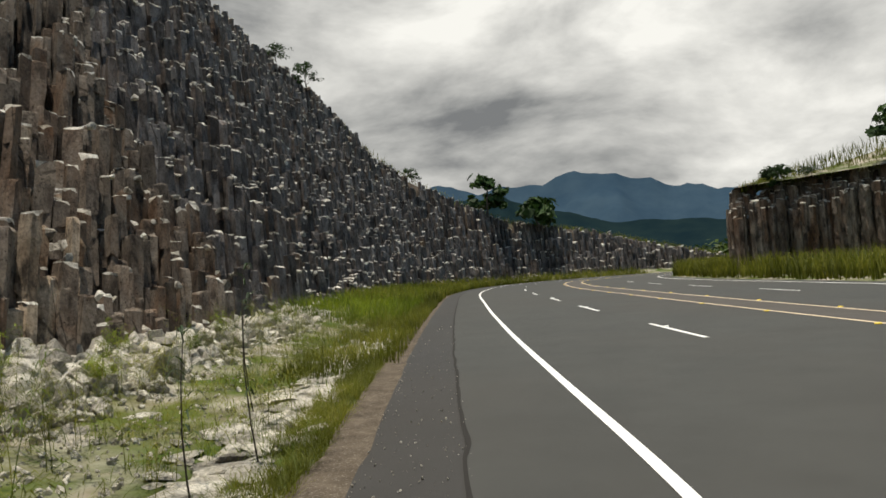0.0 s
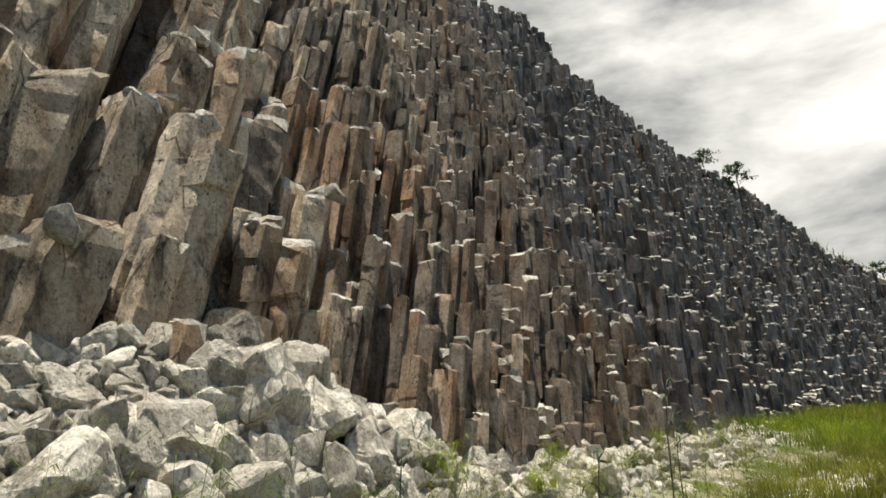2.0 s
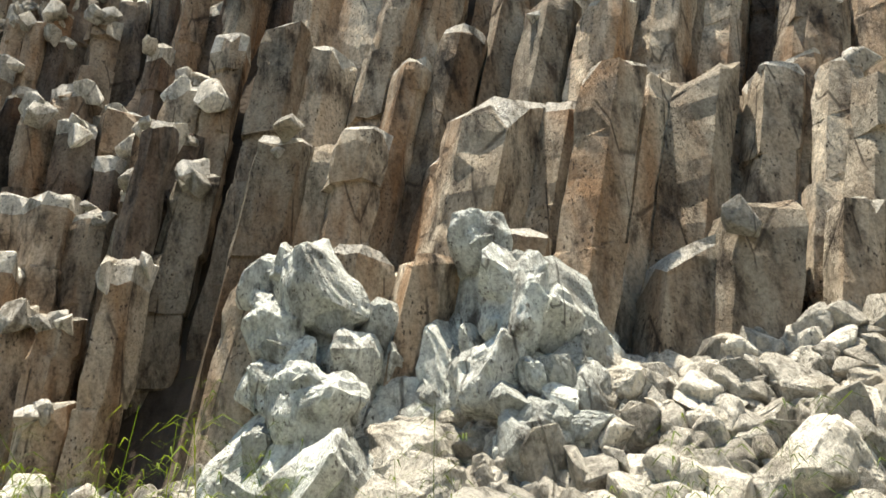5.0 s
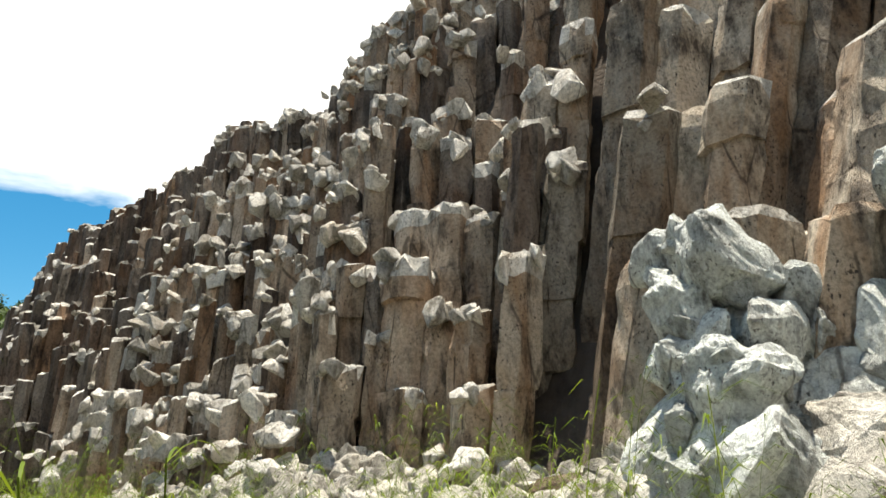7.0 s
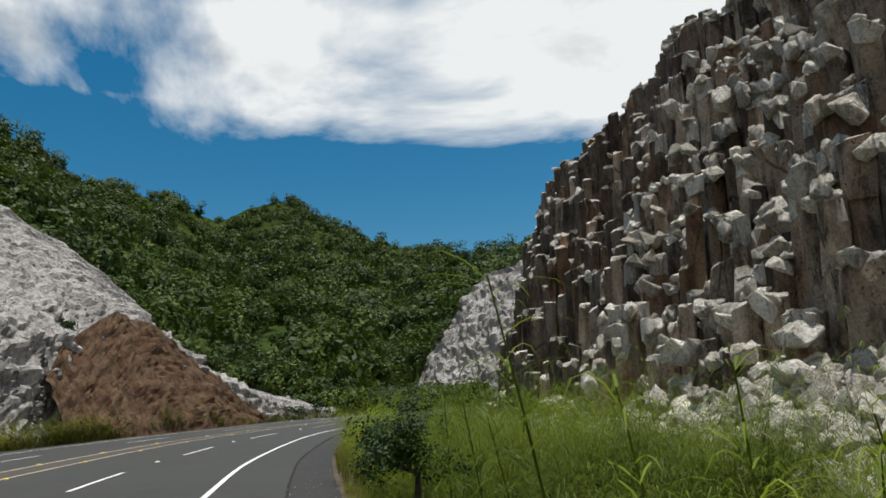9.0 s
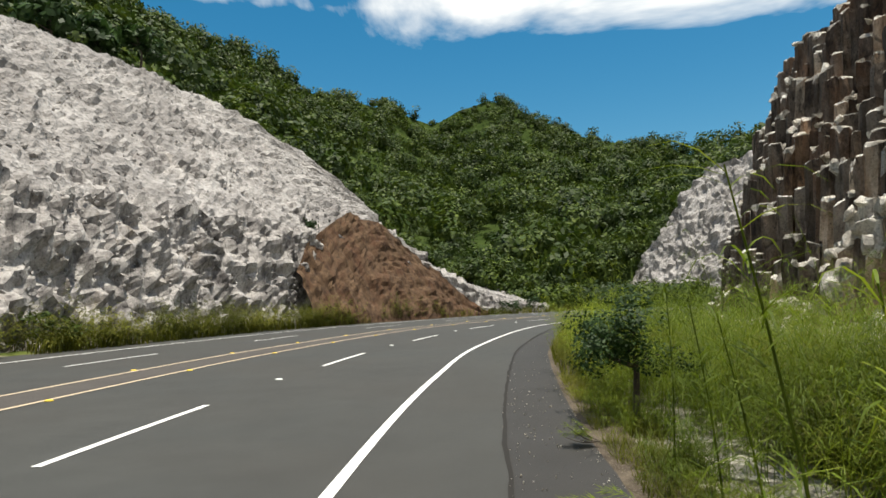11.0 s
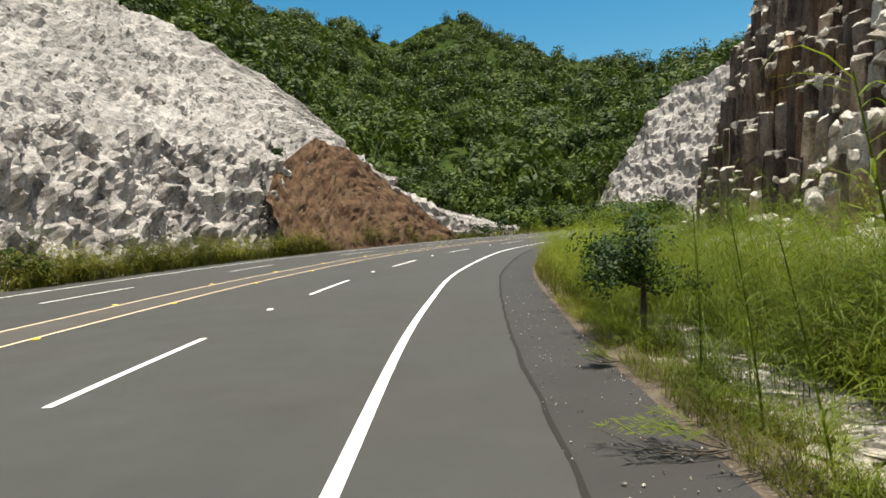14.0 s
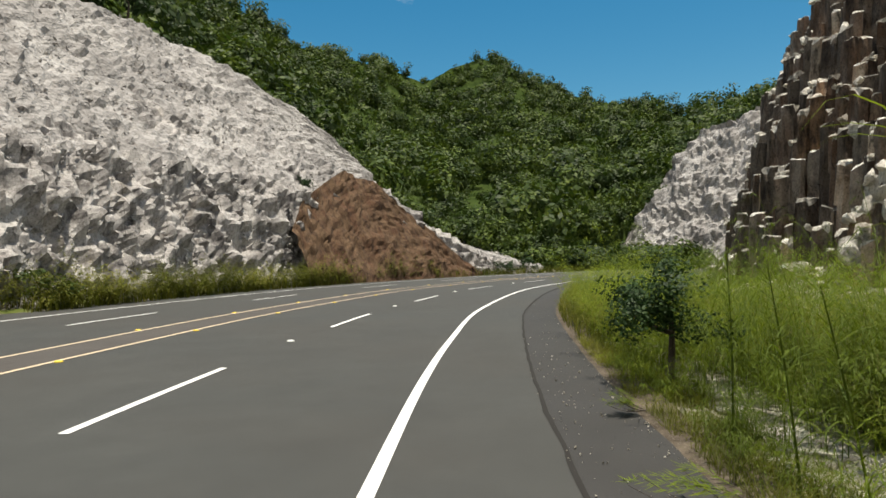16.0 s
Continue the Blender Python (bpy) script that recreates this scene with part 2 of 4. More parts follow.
def soil():
    k = Mat("ground_cover", 0.95, spec=0.1)
    g = k.mix(k.ramp(k.noise(0.25, 5), (0.35, 0.0), (0.65, 1.0)), (0.055, 0.085, 0.018), (0.11, 0.12, 0.03))
    s = k.mix(k.ramp(k.noise(1.6, 6), (0.35, 0.0), (0.65, 1.0)), (0.20, 0.17, 0.12), (0.38, 0.35, 0.29))
    c = k.mix(k.ramp(k.noise(0.5, 5, dist=0.5), (0.42, 0.0), (0.6, 1.0)), g, s)
    c = k.mix(k.ramp(k.slope(), (0.55, 1.0), (0.75, 0.0)), c, k.mix(k.ramp(k.noise(1.4, 6, (1, 1, 0.3)), (0.35, 0.0), (0.65, 1.0)), (0.035, 0.028, 0.022), (0.12, 0.095, 0.075)))
    k.bump(k.noise(7.0, 8), 0.7, 0.1)
    return k.done(c)


GROUND = soil()


def leaf(name, a, b, trans=0.25):
    k = Mat(name, 0.6, spec=0.25)
    c = k.mix(k.island(), a, b)
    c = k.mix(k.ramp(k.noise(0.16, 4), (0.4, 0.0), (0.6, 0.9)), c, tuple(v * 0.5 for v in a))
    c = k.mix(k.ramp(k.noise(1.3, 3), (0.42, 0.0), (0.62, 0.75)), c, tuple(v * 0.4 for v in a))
    tr = k.nt.nodes.new("ShaderNodeBsdfTranslucent")
    k.put(tr.inputs[0], c)
    mx = k.nt.nodes.new("ShaderNodeMixShader")
    mx.inputs[0].default_value = trans
    k.nt.links.new(k.bsdf.outputs[0], mx.inputs[1])
    k.nt.links.new(tr.outputs[0], mx.inputs[2])
    k.nt.links.new(mx.outputs[0], k.nt.nodes["Material Output"].inputs[0])
    return k.done(c)


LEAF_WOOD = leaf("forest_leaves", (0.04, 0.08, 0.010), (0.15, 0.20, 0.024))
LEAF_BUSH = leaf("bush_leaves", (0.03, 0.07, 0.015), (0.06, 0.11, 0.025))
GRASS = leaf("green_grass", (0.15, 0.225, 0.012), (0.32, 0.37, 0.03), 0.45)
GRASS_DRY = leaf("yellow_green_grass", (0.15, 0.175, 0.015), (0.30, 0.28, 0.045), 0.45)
BARK = Mat("grey_brown_bark", 0.9)
BARK = BARK.done(BARK.ramp(BARK.noise(6, 5, (1, 1, 0.2)), (0.3, (0.05, 0.04, 0.03)), (0.7, (0.12, 0.10, 0.08))))


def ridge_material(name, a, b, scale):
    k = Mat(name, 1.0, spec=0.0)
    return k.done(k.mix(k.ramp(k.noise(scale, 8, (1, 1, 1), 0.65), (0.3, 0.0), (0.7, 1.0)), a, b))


# the far ridge's blue is distance haze put into the base colour
RIDGE_FAR = ridge_material("ridge_painted_haze_blue", (0.024, 0.046, 0.072), (0.038, 0.064, 0.09), 0.006)
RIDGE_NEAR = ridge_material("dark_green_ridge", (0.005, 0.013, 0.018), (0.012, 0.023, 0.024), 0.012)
WOODFLOOR = ridge_material("wooded_slope_soil", (0.02, 0.035, 0.01), (0.05, 0.07, 0.02), 0.2)

# ---- mesh helpers ----


def mesh_ob(name, verts, faces, mat, parent=None, label="", slots=None, smooth=False):
    me = bpy.data.meshes.new(name)
    me.from_pydata(np.asarray(verts, float).tolist(), [], faces if isinstance(faces, list) else [tuple(f) for f in faces])
    for q in (mat if isinstance(mat, (list, tuple)) else [mat]):
        me.materials.append(q)
    if slots is not None:
        me.polygons.foreach_set("material_index", np.asarray(slots, np.int32))
    if smooth:
        me.polygons.foreach_set("use_smooth", np.ones(len(me.polygons), bool))
    me.update()
    ob = new(name, me)
    if parent is not None:
        ob.parent = parent
    if label:
        ob["label"] = label
    return ob


def part(name, bm, material, parent, label=""):
    me = bpy.data.meshes.new(name)
    bm.to_mesh(me)
    bm.free()
    me.materials.append(material)
    ob = new(name, me)
    ob.parent = parent
    if label:
        ob["label"] = label
    return ob


class Heap:
    """Collects many small pieces into one mesh."""

    def __init__(self):
        self.v, self.f, self.s, self.n = [], [], [], 0

    def add(self, verts, faces, slots=None):
        verts = np.asarray(verts, float)
        self.v.append(verts)
        self.f.extend([tuple(i + self.n for i in f) for f in faces])
        self.s.extend(slots if slots is not None else [0] * len(faces))
        self.n += len(verts)

    def build(self, name, mats, parent=None, label="", smooth=False):
        return mesh_ob(name, np.concatenate(self.v), self.f, mats, parent, label, self.s, smooth)


rng = np.random.default_rng(7)


def fbm(x, y, z=0.0, octaves=4):
    return noise.fractal((x, y, z), 1.0, 2.0, octaves)


# ---- the road's line: the white edge line on the cliff's side ----
EDGE = [(-110, -70), (-80, -84), (-60, -90), (-45, -93), (-34, -93), (-25, -90.5), (-17.5, -85), (-11.3, -74), (-7.0, -56), (-4.4, -34), (-2.85, -18.2), (-2.1, -8.9),
        (-1.74, -4.1), (-1.22, 0), (-0.77, 4), (-0.22, 9.25), (0.54, 14.6), (2.0, 22.7), (5.5, 35), (9.3, 43), (14.5, 51), (22, 58), (33, 64), (50, 70), (75, 74), (110, 74)]


def spline(pts, step=0.5):
    p = np.array([2 * np.array(pts[0]) - pts[1], *pts, 2 * np.array(pts[-1]) - pts[-2]], float)
    out = []
    for a, b, c, d in zip(p, p[1:], p[2:], p[3:]):
        for u in np.linspace(0, 1, 24, endpoint=False):
            out.append(0.5 * (2 * b + (c - a) * u + (2 * a - 5 * b + 4 * c - d) * u * u + (3 * b - a - 3 * c + d) * u ** 3))
    out = np.array([*out, p[-2]])
    s = np.concatenate([[0], np.cumsum(np.hypot(*np.diff(out, axis=0).T))])
    t = np.arange(0, s[-1], step)
    return np.stack([np.interp(t, s, out[:, 0]), np.interp(t, s, out[:, 1])], -1)


LINE = spline(EDGE)
for _ in range(12):
    LINE[1:-1] = 0.25 * LINE[:-2] + 0.5 * LINE[1:-1] + 0.25 * LINE[2:]
TAN = np.gradient(LINE, axis=0)
TAN /= np.linalg.norm(TAN, axis=1)[:, None]
NRM = np.stack([TAN[:, 1], -TAN[:, 0]], -1)      # towards the cliff
S = np.concatenate([[0], np.cumsum(np.hypot(*np.diff(LINE, axis=0).T))])
S -= np.interp(0.0, LINE[:, 1], S)               # s = 0 beside the camera


def at(s, d):
    """World x, y of a place s metres along the road and d metres towards the cliff."""
    s, d = np.asarray(s, float), np.asarray(d, float)
    x = np.interp(s, S, LINE[:, 0]) + d * np.interp(s, S, NRM[:, 0])
    y = np.interp(s, S, LINE[:, 1]) + d * np.interp(s, S, NRM[:, 1])
    return x, y


def along(x, y):
    """s and d of places in the world."""
    x, y = np.atleast_1d(x).astype(float), np.atleast_1d(y).astype(float)
    s, d = np.empty(len(x)), np.empty(len(x))
    for i in range(0, len(x), 2000):
        q = np.stack([x[i:i + 2000], y[i:i + 2000]], -1)
        k = ((q[:, None] - LINE[None]) ** 2).sum(-1).argmin(1)
        e = q - LINE[k]
        s[i:i + 2000], d[i:i + 2000] = S[k] + (e * TAN[k]).sum(1), (e * NRM[k]).sum(1)
        far = np.hypot(*e.T)
        d[i:i + 2000] = np.where((k == 0) | (k == len(LINE) - 1), np.sign(d[i:i + 2000]) * far, d[i:i + 2000])
    return s, d


def fade(v, a, b):
    t = np.clip((v - a) / (b - a), 0, 1)
    return t * t * (3 - 2 * t)


TOE, STEEP = 9.0, 2.5
CREST = np.array([(-150, 0), (-128, 0), (-120, 3), (-112, 5.5), (-104, 8), (-96, 9.5), (-88, 14), (-78, 18.5), (-70, 24), (-50, 25), (-30, 25.5), (-15, 24), (0, 20),
                  (9, 16.5), (12, 15.2), (14, 13.0), (16, 12.4), (18.2, 13.0), (19.6, 13.4), (20.6, 12.0), (22, 11.2), (25, 10.5), (30, 10.2), (33, 9.4), (34.3, 6.5), (35.2, 0)])


def crest(s):
    return np.interp(s, CREST[:, 0], CREST[:, 1])


def talus(s, d):
    """Height of the verge and of the rubble apron before the columns."""
    z = np.interp(d, [2.4, 2.7, 3.3, 4.3, 6.0, 8.0, 10.0], [-0.03, -0.06, -0.12, -0.22, -0.05, 0.35, 0.7])
    pile = 1.3 * np.exp(-((s - 0.3) / 3.4) ** 2) * fade(d, 6.8, 10.0) + 2.0 * np.exp(-((s + 5.5) / 3.6) ** 2) * fade(d, 7.0, 9.6) + 1.0 * np.exp(-((s - 9) / 3.6) ** 2) * fade(d, 6.6, 9.8)
    return z + pile


def cut_top(s):
    return np.interp(s, [-20, 0, 24, 44, 51, 54, 55.5, 57.6, 60, 62.5, 66, 90], [20, 24, 25, 24.4, 22.3, 16.8, 11.4, 8.0, 5.0, 2.8, 1.4, 1])


def ground_z(x, y):
    s, d = along(x, y)
    z = np.full(len(s), -0.09)
    right = d > 2.45
    body = np.minimum((d - TOE - 1.0) * STEEP - 0.8, crest(s) - 0.3 + 0.04 * np.clip(d - 20, 0, 60))
    z = np.where(right, np.where(d > TOE, np.maximum(np.minimum(talus(s, d), 0.7), np.where(crest(s) > 1, body, 0.5)), np.minimum(talus(s, d), 0.7)), z)
    u = -d - 17.2
    z = np.where(u > 0, -0.06 + 0.25 * fade(u, 0, 4), z)
    far = np.hypot(x, y)
    return np.where(far > 140, z * (1 - fade(far, 140, 200)) - 2 * fade(far, 140, 400), z)


def ladder(lo, hi, step, out):
    a = list(np.arange(lo, hi + 0.01, step))
    g, k = [], step
    e = hi
    while e < out:
        k *= 1.35
        e += k
        g.append(e)
    h, k, e = [], step, lo
    while e > -out:
        k *= 1.35
        e -= k
        h.append(e)
    return np.array(h[::-1] + a + g)


def build_ground():
    gx, gy = ladder(-40, 40, 1.0, 4500), ladder(-110, 80, 1.0, 4500)
    X, Y = np.meshgrid(gx, gy)
    z = ground_z(X.ravel(), Y.ravel())
    near = (np.abs(X.ravel()) < 60) & (np.abs(Y.ravel()) < 120)
    z = z + np.where(near & (z > 0.02), rng.normal(0, 0.05, len(z)), 0)
    nx = len(gx)
    f = [(j * nx + i, j * nx + i + 1, (j + 1) * nx + i + 1, (j + 1) * nx + i) for j in range(len(gy) - 1) for i in range(nx - 1)]
    ob = mesh_ob("ground", np.stack([X.ravel(), Y.ravel(), z], -1), f, GROUND, smooth=True)
    tagged(ob, "grassy stony ground beside the highway", "ground", kind="structure")


build_ground()


def ribbon(name, d0, d1, z, mat, s0=-150, s1=150, thick=0.0, step=0.5, wave=0.0, widen=False):
    s = np.arange(s0, s1 + step / 2, step)
    if widen:
        k = 1.0 + 0.1 * fade(-s, -4, 12)
        d0, d1 = d0 * k, d1 * k
    w0 = np.array([wave * fbm(v * 0.7, 3.0) for v in s]) if wave else 0
    a, b = at(s, d0 + w0), at(s, d1 + w0 * 0.6)
    n = len(s)
    v = [(*p, z) for p in zip(*a)] + [(*p, z) for p in zip(*b)]
    f = [(i, n + i, n + i + 1, i + 1) for i in range(n - 1)]
    if thick:
        v += [(*p, z - thick) for p in zip(*a)] + [(*p, z - thick) for p in zip(*b)]
        f += [(i + 1, 2 * n + i + 1, 2 * n + i, i) for i in range(n - 1)] + [(n + i, 3 * n + i, 3 * n + i + 1, n + i + 1) for i in range(n - 1)]
    return mesh_ob(name, v, f, mat)


tagged(ribbon("road", -18.4, 1.55, 0.0, ASPHALT, thick=0.2), "smooth grey asphalt four-lane highway", "road", kind="structure")
tagged(ribbon("road_shoulder", 1.53, 2.5, -0.012, ASPHALT_OLD, thick=0.18, wave=0.06), "dark worn asphalt shoulder with scattered grit", "shoulder", kind="structure")
tagged(ribbon("dirt_strip", 2.44, 2.98, -0.018, DIRT, s0=-60, s1=60, thick=0.3, wave=0.12, step=0.4), "bare brown gravelly dirt beside the shoulder", "ground", kind="structure")
tagged(ribbon("shoulder_joint", 1.52, 1.57, 0.004, CRACK, s0=-60, s1=60, wave=0.05, step=0.25), "dark open joint between road and shoulder", "joint", kind="structure")
tagged(ribbon("median_strip", -8.4, -6.9, 0.004, MEDIAN, widen=True), "brownish painted-off median strip", "median", kind="structure")
for nm, d, w, mt, lb in (("edge_line", 0.02, 0.125, WHITE, "solid white edge line"), ("edge_line", -15.5, 0.15, WHITE, "solid white edge line on the far side"),
                         ("centre_line", -6.9, 0.11, YELLOW, "faded yellow centre line"), ("centre_line", -8.4, 0.11, YELLOW, "faded yellow centre line")):
    tagged(ribbon(nm, d - w / 2, d + w / 2, 0.008, mt, widen=d < -1), lb + " on asphalt", "road marking", kind="structure")
PERIOD, DASH = 10.2, 4.2


def lane(s, d):
    """Lane offsets: the lanes widen a little towards the valley."""
    return d * (1.0 + 0.1 * float(fade(-s, -4, 12)))


for off, starts in ((-3.35, (-57.5, -47.3, -37.4, -27.8, -17.4, -3.4, 7.0, 17.4, 27.4, 37.2, 47, 57, 67)), (-11.8, (-62, -52, -42, -32, -22, -12, -2, 8.3, 18.8, 29.5, 40, 50, 60))):
    for s0 in starts:
        d = lane(s0, off)
        tagged(ribbon("lane_dash", d - 0.06, d + 0.06, 0.008, WHITE, s0, s0 + DASH), "white painted lane dash on asphalt", "road marking", "lane dashes", "structure")


def stud_proto(mat, name):
    v, f = [], []
    for z, r in ((0.0, 0.075), (0.018, 0.07), (0.03, 0.045)):
        v += [(r * 1.1 * math.cos(a), r * math.sin(a), z) for a in np.linspace(0, 2 * math.pi, 8, endpoint=False)]
    for k in (0, 8):
        f += [(k + i, k + (i + 1) % 8, k + 8 + (i + 1) % 8, k + 8 + i) for i in range(8)]
    f.append(tuple(range(16, 24)))
    return mesh_ob(name, v, f, mat)


yellow_stud, white_stud = stud_proto(STUD, "road_stud"), stud_proto(STUD_W, "road_stud")
tagged(yellow_stud, "yellow raised road stud on the median line", "road stud", "yellow studs")
tagged(white_stud, "small white raised road stud between dashes", "road stud", "white studs")
for k in range(-16, 13):
    for d, mt, off in ((-6.75, yellow_stud, 1.6), (-8.5, yellow_stud, 1.9), (-3.4, white_stud, 4.2)):
        for h in ((0, 0.5) if mt is yellow_stud else (0,)):
            x, y = at(off + (k + h) * PERIOD, lane(off + (k + h) * PERIOD, d))
            copy_thing(mt, pose(float(x), float(y), 0.008))
x, y = at(1.6 + 13 * PERIOD, -6.75)
yellow_stud.matrix_basis = pose(float(x), float(y), 0.008)
x, y = at(4.2 + 13 * PERIOD, -3.4)
white_stud.matrix_basis = pose(float(x), float(y), 0.008)

# ---- columnar cliff ----


def column(r, top, bottom, sides, g, ring=0.3, rough=0.07):
    """An upright broken prism round the origin: stacked lengths with chipped sides; slot 1 is the broken head."""
    ang = np.sort((np.arange(sides) + g.uniform(-0.28, 0.28, sides)) * 2 * math.pi / sides)
    rad = r * g.uniform(0.85, 1.15, sides)
    corner = np.stack([np.cos(ang) * rad, np.sin(ang) * rad], -1)
    prof = np.empty((2 * sides, 2))
    prof[0::2], prof[1::2] = corner, 0.5 * (corner + np.roll(corner, -1, 0))
    m = 2 * sides
    # lengths between the joints
    cuts, z = [top], top
    while z > bottom:
        z -= g.uniform(0.5, 1.9) if r < 0.5 else g.uniform(1.1, 3.4)
        cuts.append(max(z, bottom))
    zs, sc, ox = [], [], []
    for k, (a, b) in enumerate(zip(cuts, cuts[1:])):
        n = max(2, int((a - b) / ring) + 1)
        w = (g.uniform(0.84, 1.08) if r < 0.5 else g.uniform(0.96, 1.05)) if k else 1.0
        o = g.normal(0, (0.06 if r < 0.5 else 0.025) * r, 2)
        zs += list(np.linspace(a, b + 0.03, n))
        sc += [w * 0.97] + [w] * (n - 2) + [w * 0.96] if n > 2 else [w * 0.95, w]
        ox += [o] * n
    zs, sc, ox = np.array(zs), np.array(sc), np.array(ox)
    n = len(zs)
    v = np.empty((n, m, 3))
    wob = 1 + g.normal(0, rough, (n, m)).clip(-0.2, 0.16)
    v[:, :, :2] = prof[None] * (sc[:, None] * wob)[..., None] + ox[:, None]
    v[:, :, 2] = zs[:, None] + g.uniform(-0.3, 0.3, (n, m)) * ring * 0.5
    # the head: worn away towards the road, chipped at corners
    front = np.clip(-prof[:, 0] / r, 0, 1)
    tilt = g.normal(0, 0.16, 2)
    drop = r * (g.uniform(0.02, 0.2, m) + front * g.uniform(0.02, 0.4) + np.where(g.random(m) < 0.15, g.uniform(0.15, 0.7, m), 0))
    v[0, :, 2] = top + prof @ tilt - drop
    v[1:, :, 2] = np.minimum(v[1:, :, 2], v[0, :, 2] - 0.04 * np.arange(1, n)[:, None])
    inner = np.concatenate([prof * g.uniform(0.72, 0.95, (m, 1)) + (0.05 * r, 0), (top + prof @ tilt * 0.7 - 0.12 * drop + g.normal(0, 0.05 * r, m))[:, None]], 1)
    head = np.array([(*(inner[:, :2].mean(0)), inner[:, 2].mean() + g.uniform(0, 0.1) * r)])
    vv = np.concatenate([head, inner, v.reshape(-1, 3)])
    i = np.arange(m)
    j = (i + 1) % m
    f = [(0, 1 + p, 1 + q) for p, q in zip(i, j)] + [(1 + p, 1 + m + p, 1 + m + q, 1 + q) for p, q in zip(i, j)]
    base = (1 + m + m * np.arange(n - 1))[:, None]
    quads = np.stack([base + i, base + m + i, base + m + j, base + j], -1).reshape(-1, 4)
    return vv, f + quads.tolist(), [1] * (2 * m) + [0] * len(quads)


def cell_noise(s, d, size, seed):
    i, j = math.floor(s / size), math.floor(d / size)
    return np.random.default_rng(abs(hash((i, j, seed))) % (2 ** 31)).uniform(-1, 1)


LEAN = 0.30


def grow_cliff():
    cliff = new("columnar_cliff")
    tagged(cliff, "tall road cut of pale brown columnar basalt", "cliff", kind="structure")
    rest, far_rest, chunks, pieces = Heap(), Heap(), Heap(), 0
    # stretches of the cliff: from s, to s, radius of a column, breadth of the stepped slope
    for s0, s1, r, deep in ((-8.0, -3.2, 0.40, 7.0), (-3.2, 5.6, 0.62, 7.2), (5.25, 9.0, 0.42, 7.0), (-28.0, -8.0, 0.24, 10.5), (9.0, 35.0, 0.27, 7.0), (-84.0, -28.0, 0.27, 10.5), (-130, -84, 0.36, 6)):
        dx, dy = r * 1.62, r * 1.42
        for row in range(int(deep / dy)):
            for q in range(int((s1 - s0) / dx)):
                s = s0 + (q + 0.5 * (row % 2)) * dx + rng.uniform(-0.12, 0.12) * r
                wob = 0.9 * fbm(s * 0.16, 1.7) + 0.5 * fbm(s * 0.5, 8.1)
                d = TOE + row * dy + rng.uniform(-0.6, 0.6) * r
                H = float(crest(s))
                if H < 0.6 or (row == 0 and -3.5 < s < 1.9):
                    continue
                step = 1.15 * cell_noise(s + 0.7 * d, d, 1.5 if r > 0.3 else 1.0, 1) + 0.5 * cell_noise(s, d, 3.1, 2)
                steep = STEEP * (1 + 0.4 * float(fade(s, 18, 25)))
                rise = 0.85 if s > 5.6 else (2.7 if r > 0.3 and s > -9 else 1.5)
                base = (d - TOE + 0.35 + wob) * steep + 0.5 * step
                shift = rise * 0.5 * (1 + cell_noise(s, 0.0, 3.3 if r > 0.5 else (1.9 if r > 0.3 else 1.1), 3))
                top = math.floor((base + shift) / rise) * rise - shift + 0.75 * rise + rng.normal(0, 0.16)
                if rng.random() < (0.16 if r > 0.5 else 0.28):
                    top += rng.uniform(-1.1, 0.7) * (0.8 if r > 0.3 else 0.6)
                if rng.random() < (0.0 if r > 0.5 else (0.03 if -9 < s < 9 else 0.08)):
                    continue
                cap = H + 0.6 * fbm(s * 0.4, d * 0.4, 5.0)
                if top > cap + 1.5:
                    continue
                top = min(max(top, 0.5 + rng.uniform(0, 0.9)), cap + rng.uniform(-0.5, 0.0))
                bottom = max(-0.5, top - (6.5 if r > 0.3 and s > -9 else 4.2) - 1.5 * (row < 2))
                x, y = at(s, d)
                x, y = float(x), float(y)
                rr = r * rng.choice([rng.uniform(0.7, 0.92), rng.uniform(0.92, 1.2)])
                v, f, sl = column(rr, top, bottom, int(rng.integers(5, 8)) if s > -12 else 4, rng, 0.3 if r > 0.3 and s > -9 else (0.45 if s > -28 else 0.9), (0.035 if r > 0.5 else 0.06) if s > -28 else 0.12)
                if 5.0 < s < 18 and rng.random() < 0.65:
                    # broken stubs with pale fresh heads, sun brightness in the colour too
                    cut_ = top - rng.uniform(0.05, 0.5)
                    sl = [1 if w or v[list(q_), 2].mean() > cut_ else 0 for q_, w in zip(f, sl)]
                if fbm(s * 0.5, d * 0.7, 6.0) + rng.uniform(-0.35, 0.35) < (-0.9 if s > 6 else (-0.28 if s > -9 else -0.12)):
                    sl = [0] * len(sl)
                lean = LEAN * (1 - 0.85 * float(fade(s, 0.5, 9))) * (1 - 0.7 * float(fade(-s, 9, 30)))
                v[:, 1] -= lean * (v[:, 2] - top * 0.3)
                v[:, :2] += (x, y)
                v[:, 0] += 0.04 * v[:, 2]
                if rng.random() < (0.9 if 5 < s < 17 else (0.35 if s > 6 else 0.24)):
                    for _ in range(3 if 5 < s < 18 else (2 if 0 < s else 1)):
                        hv, hf = HULLS[rng.integers(6)]
                        big = rr * rng.uniform(0.7, (2.3 if r < 0.3 else 1.6) if 5 < s < 17 else 1.35)
                        hv = turned(hv, rng) * big + (x + 0.04 * top - rng.uniform(-0.2, 1.3) * rr, y - lean * top * 0.7 + rng.normal(0, 0.45) * rr, top - rng.uniform(0.0, 0.6) * big)
                        chunks.add(hv, hf)
                if -8 <= s <= 6.5 and row < 11 and pieces < 300:
                    me_v = v - (x, y, 0)
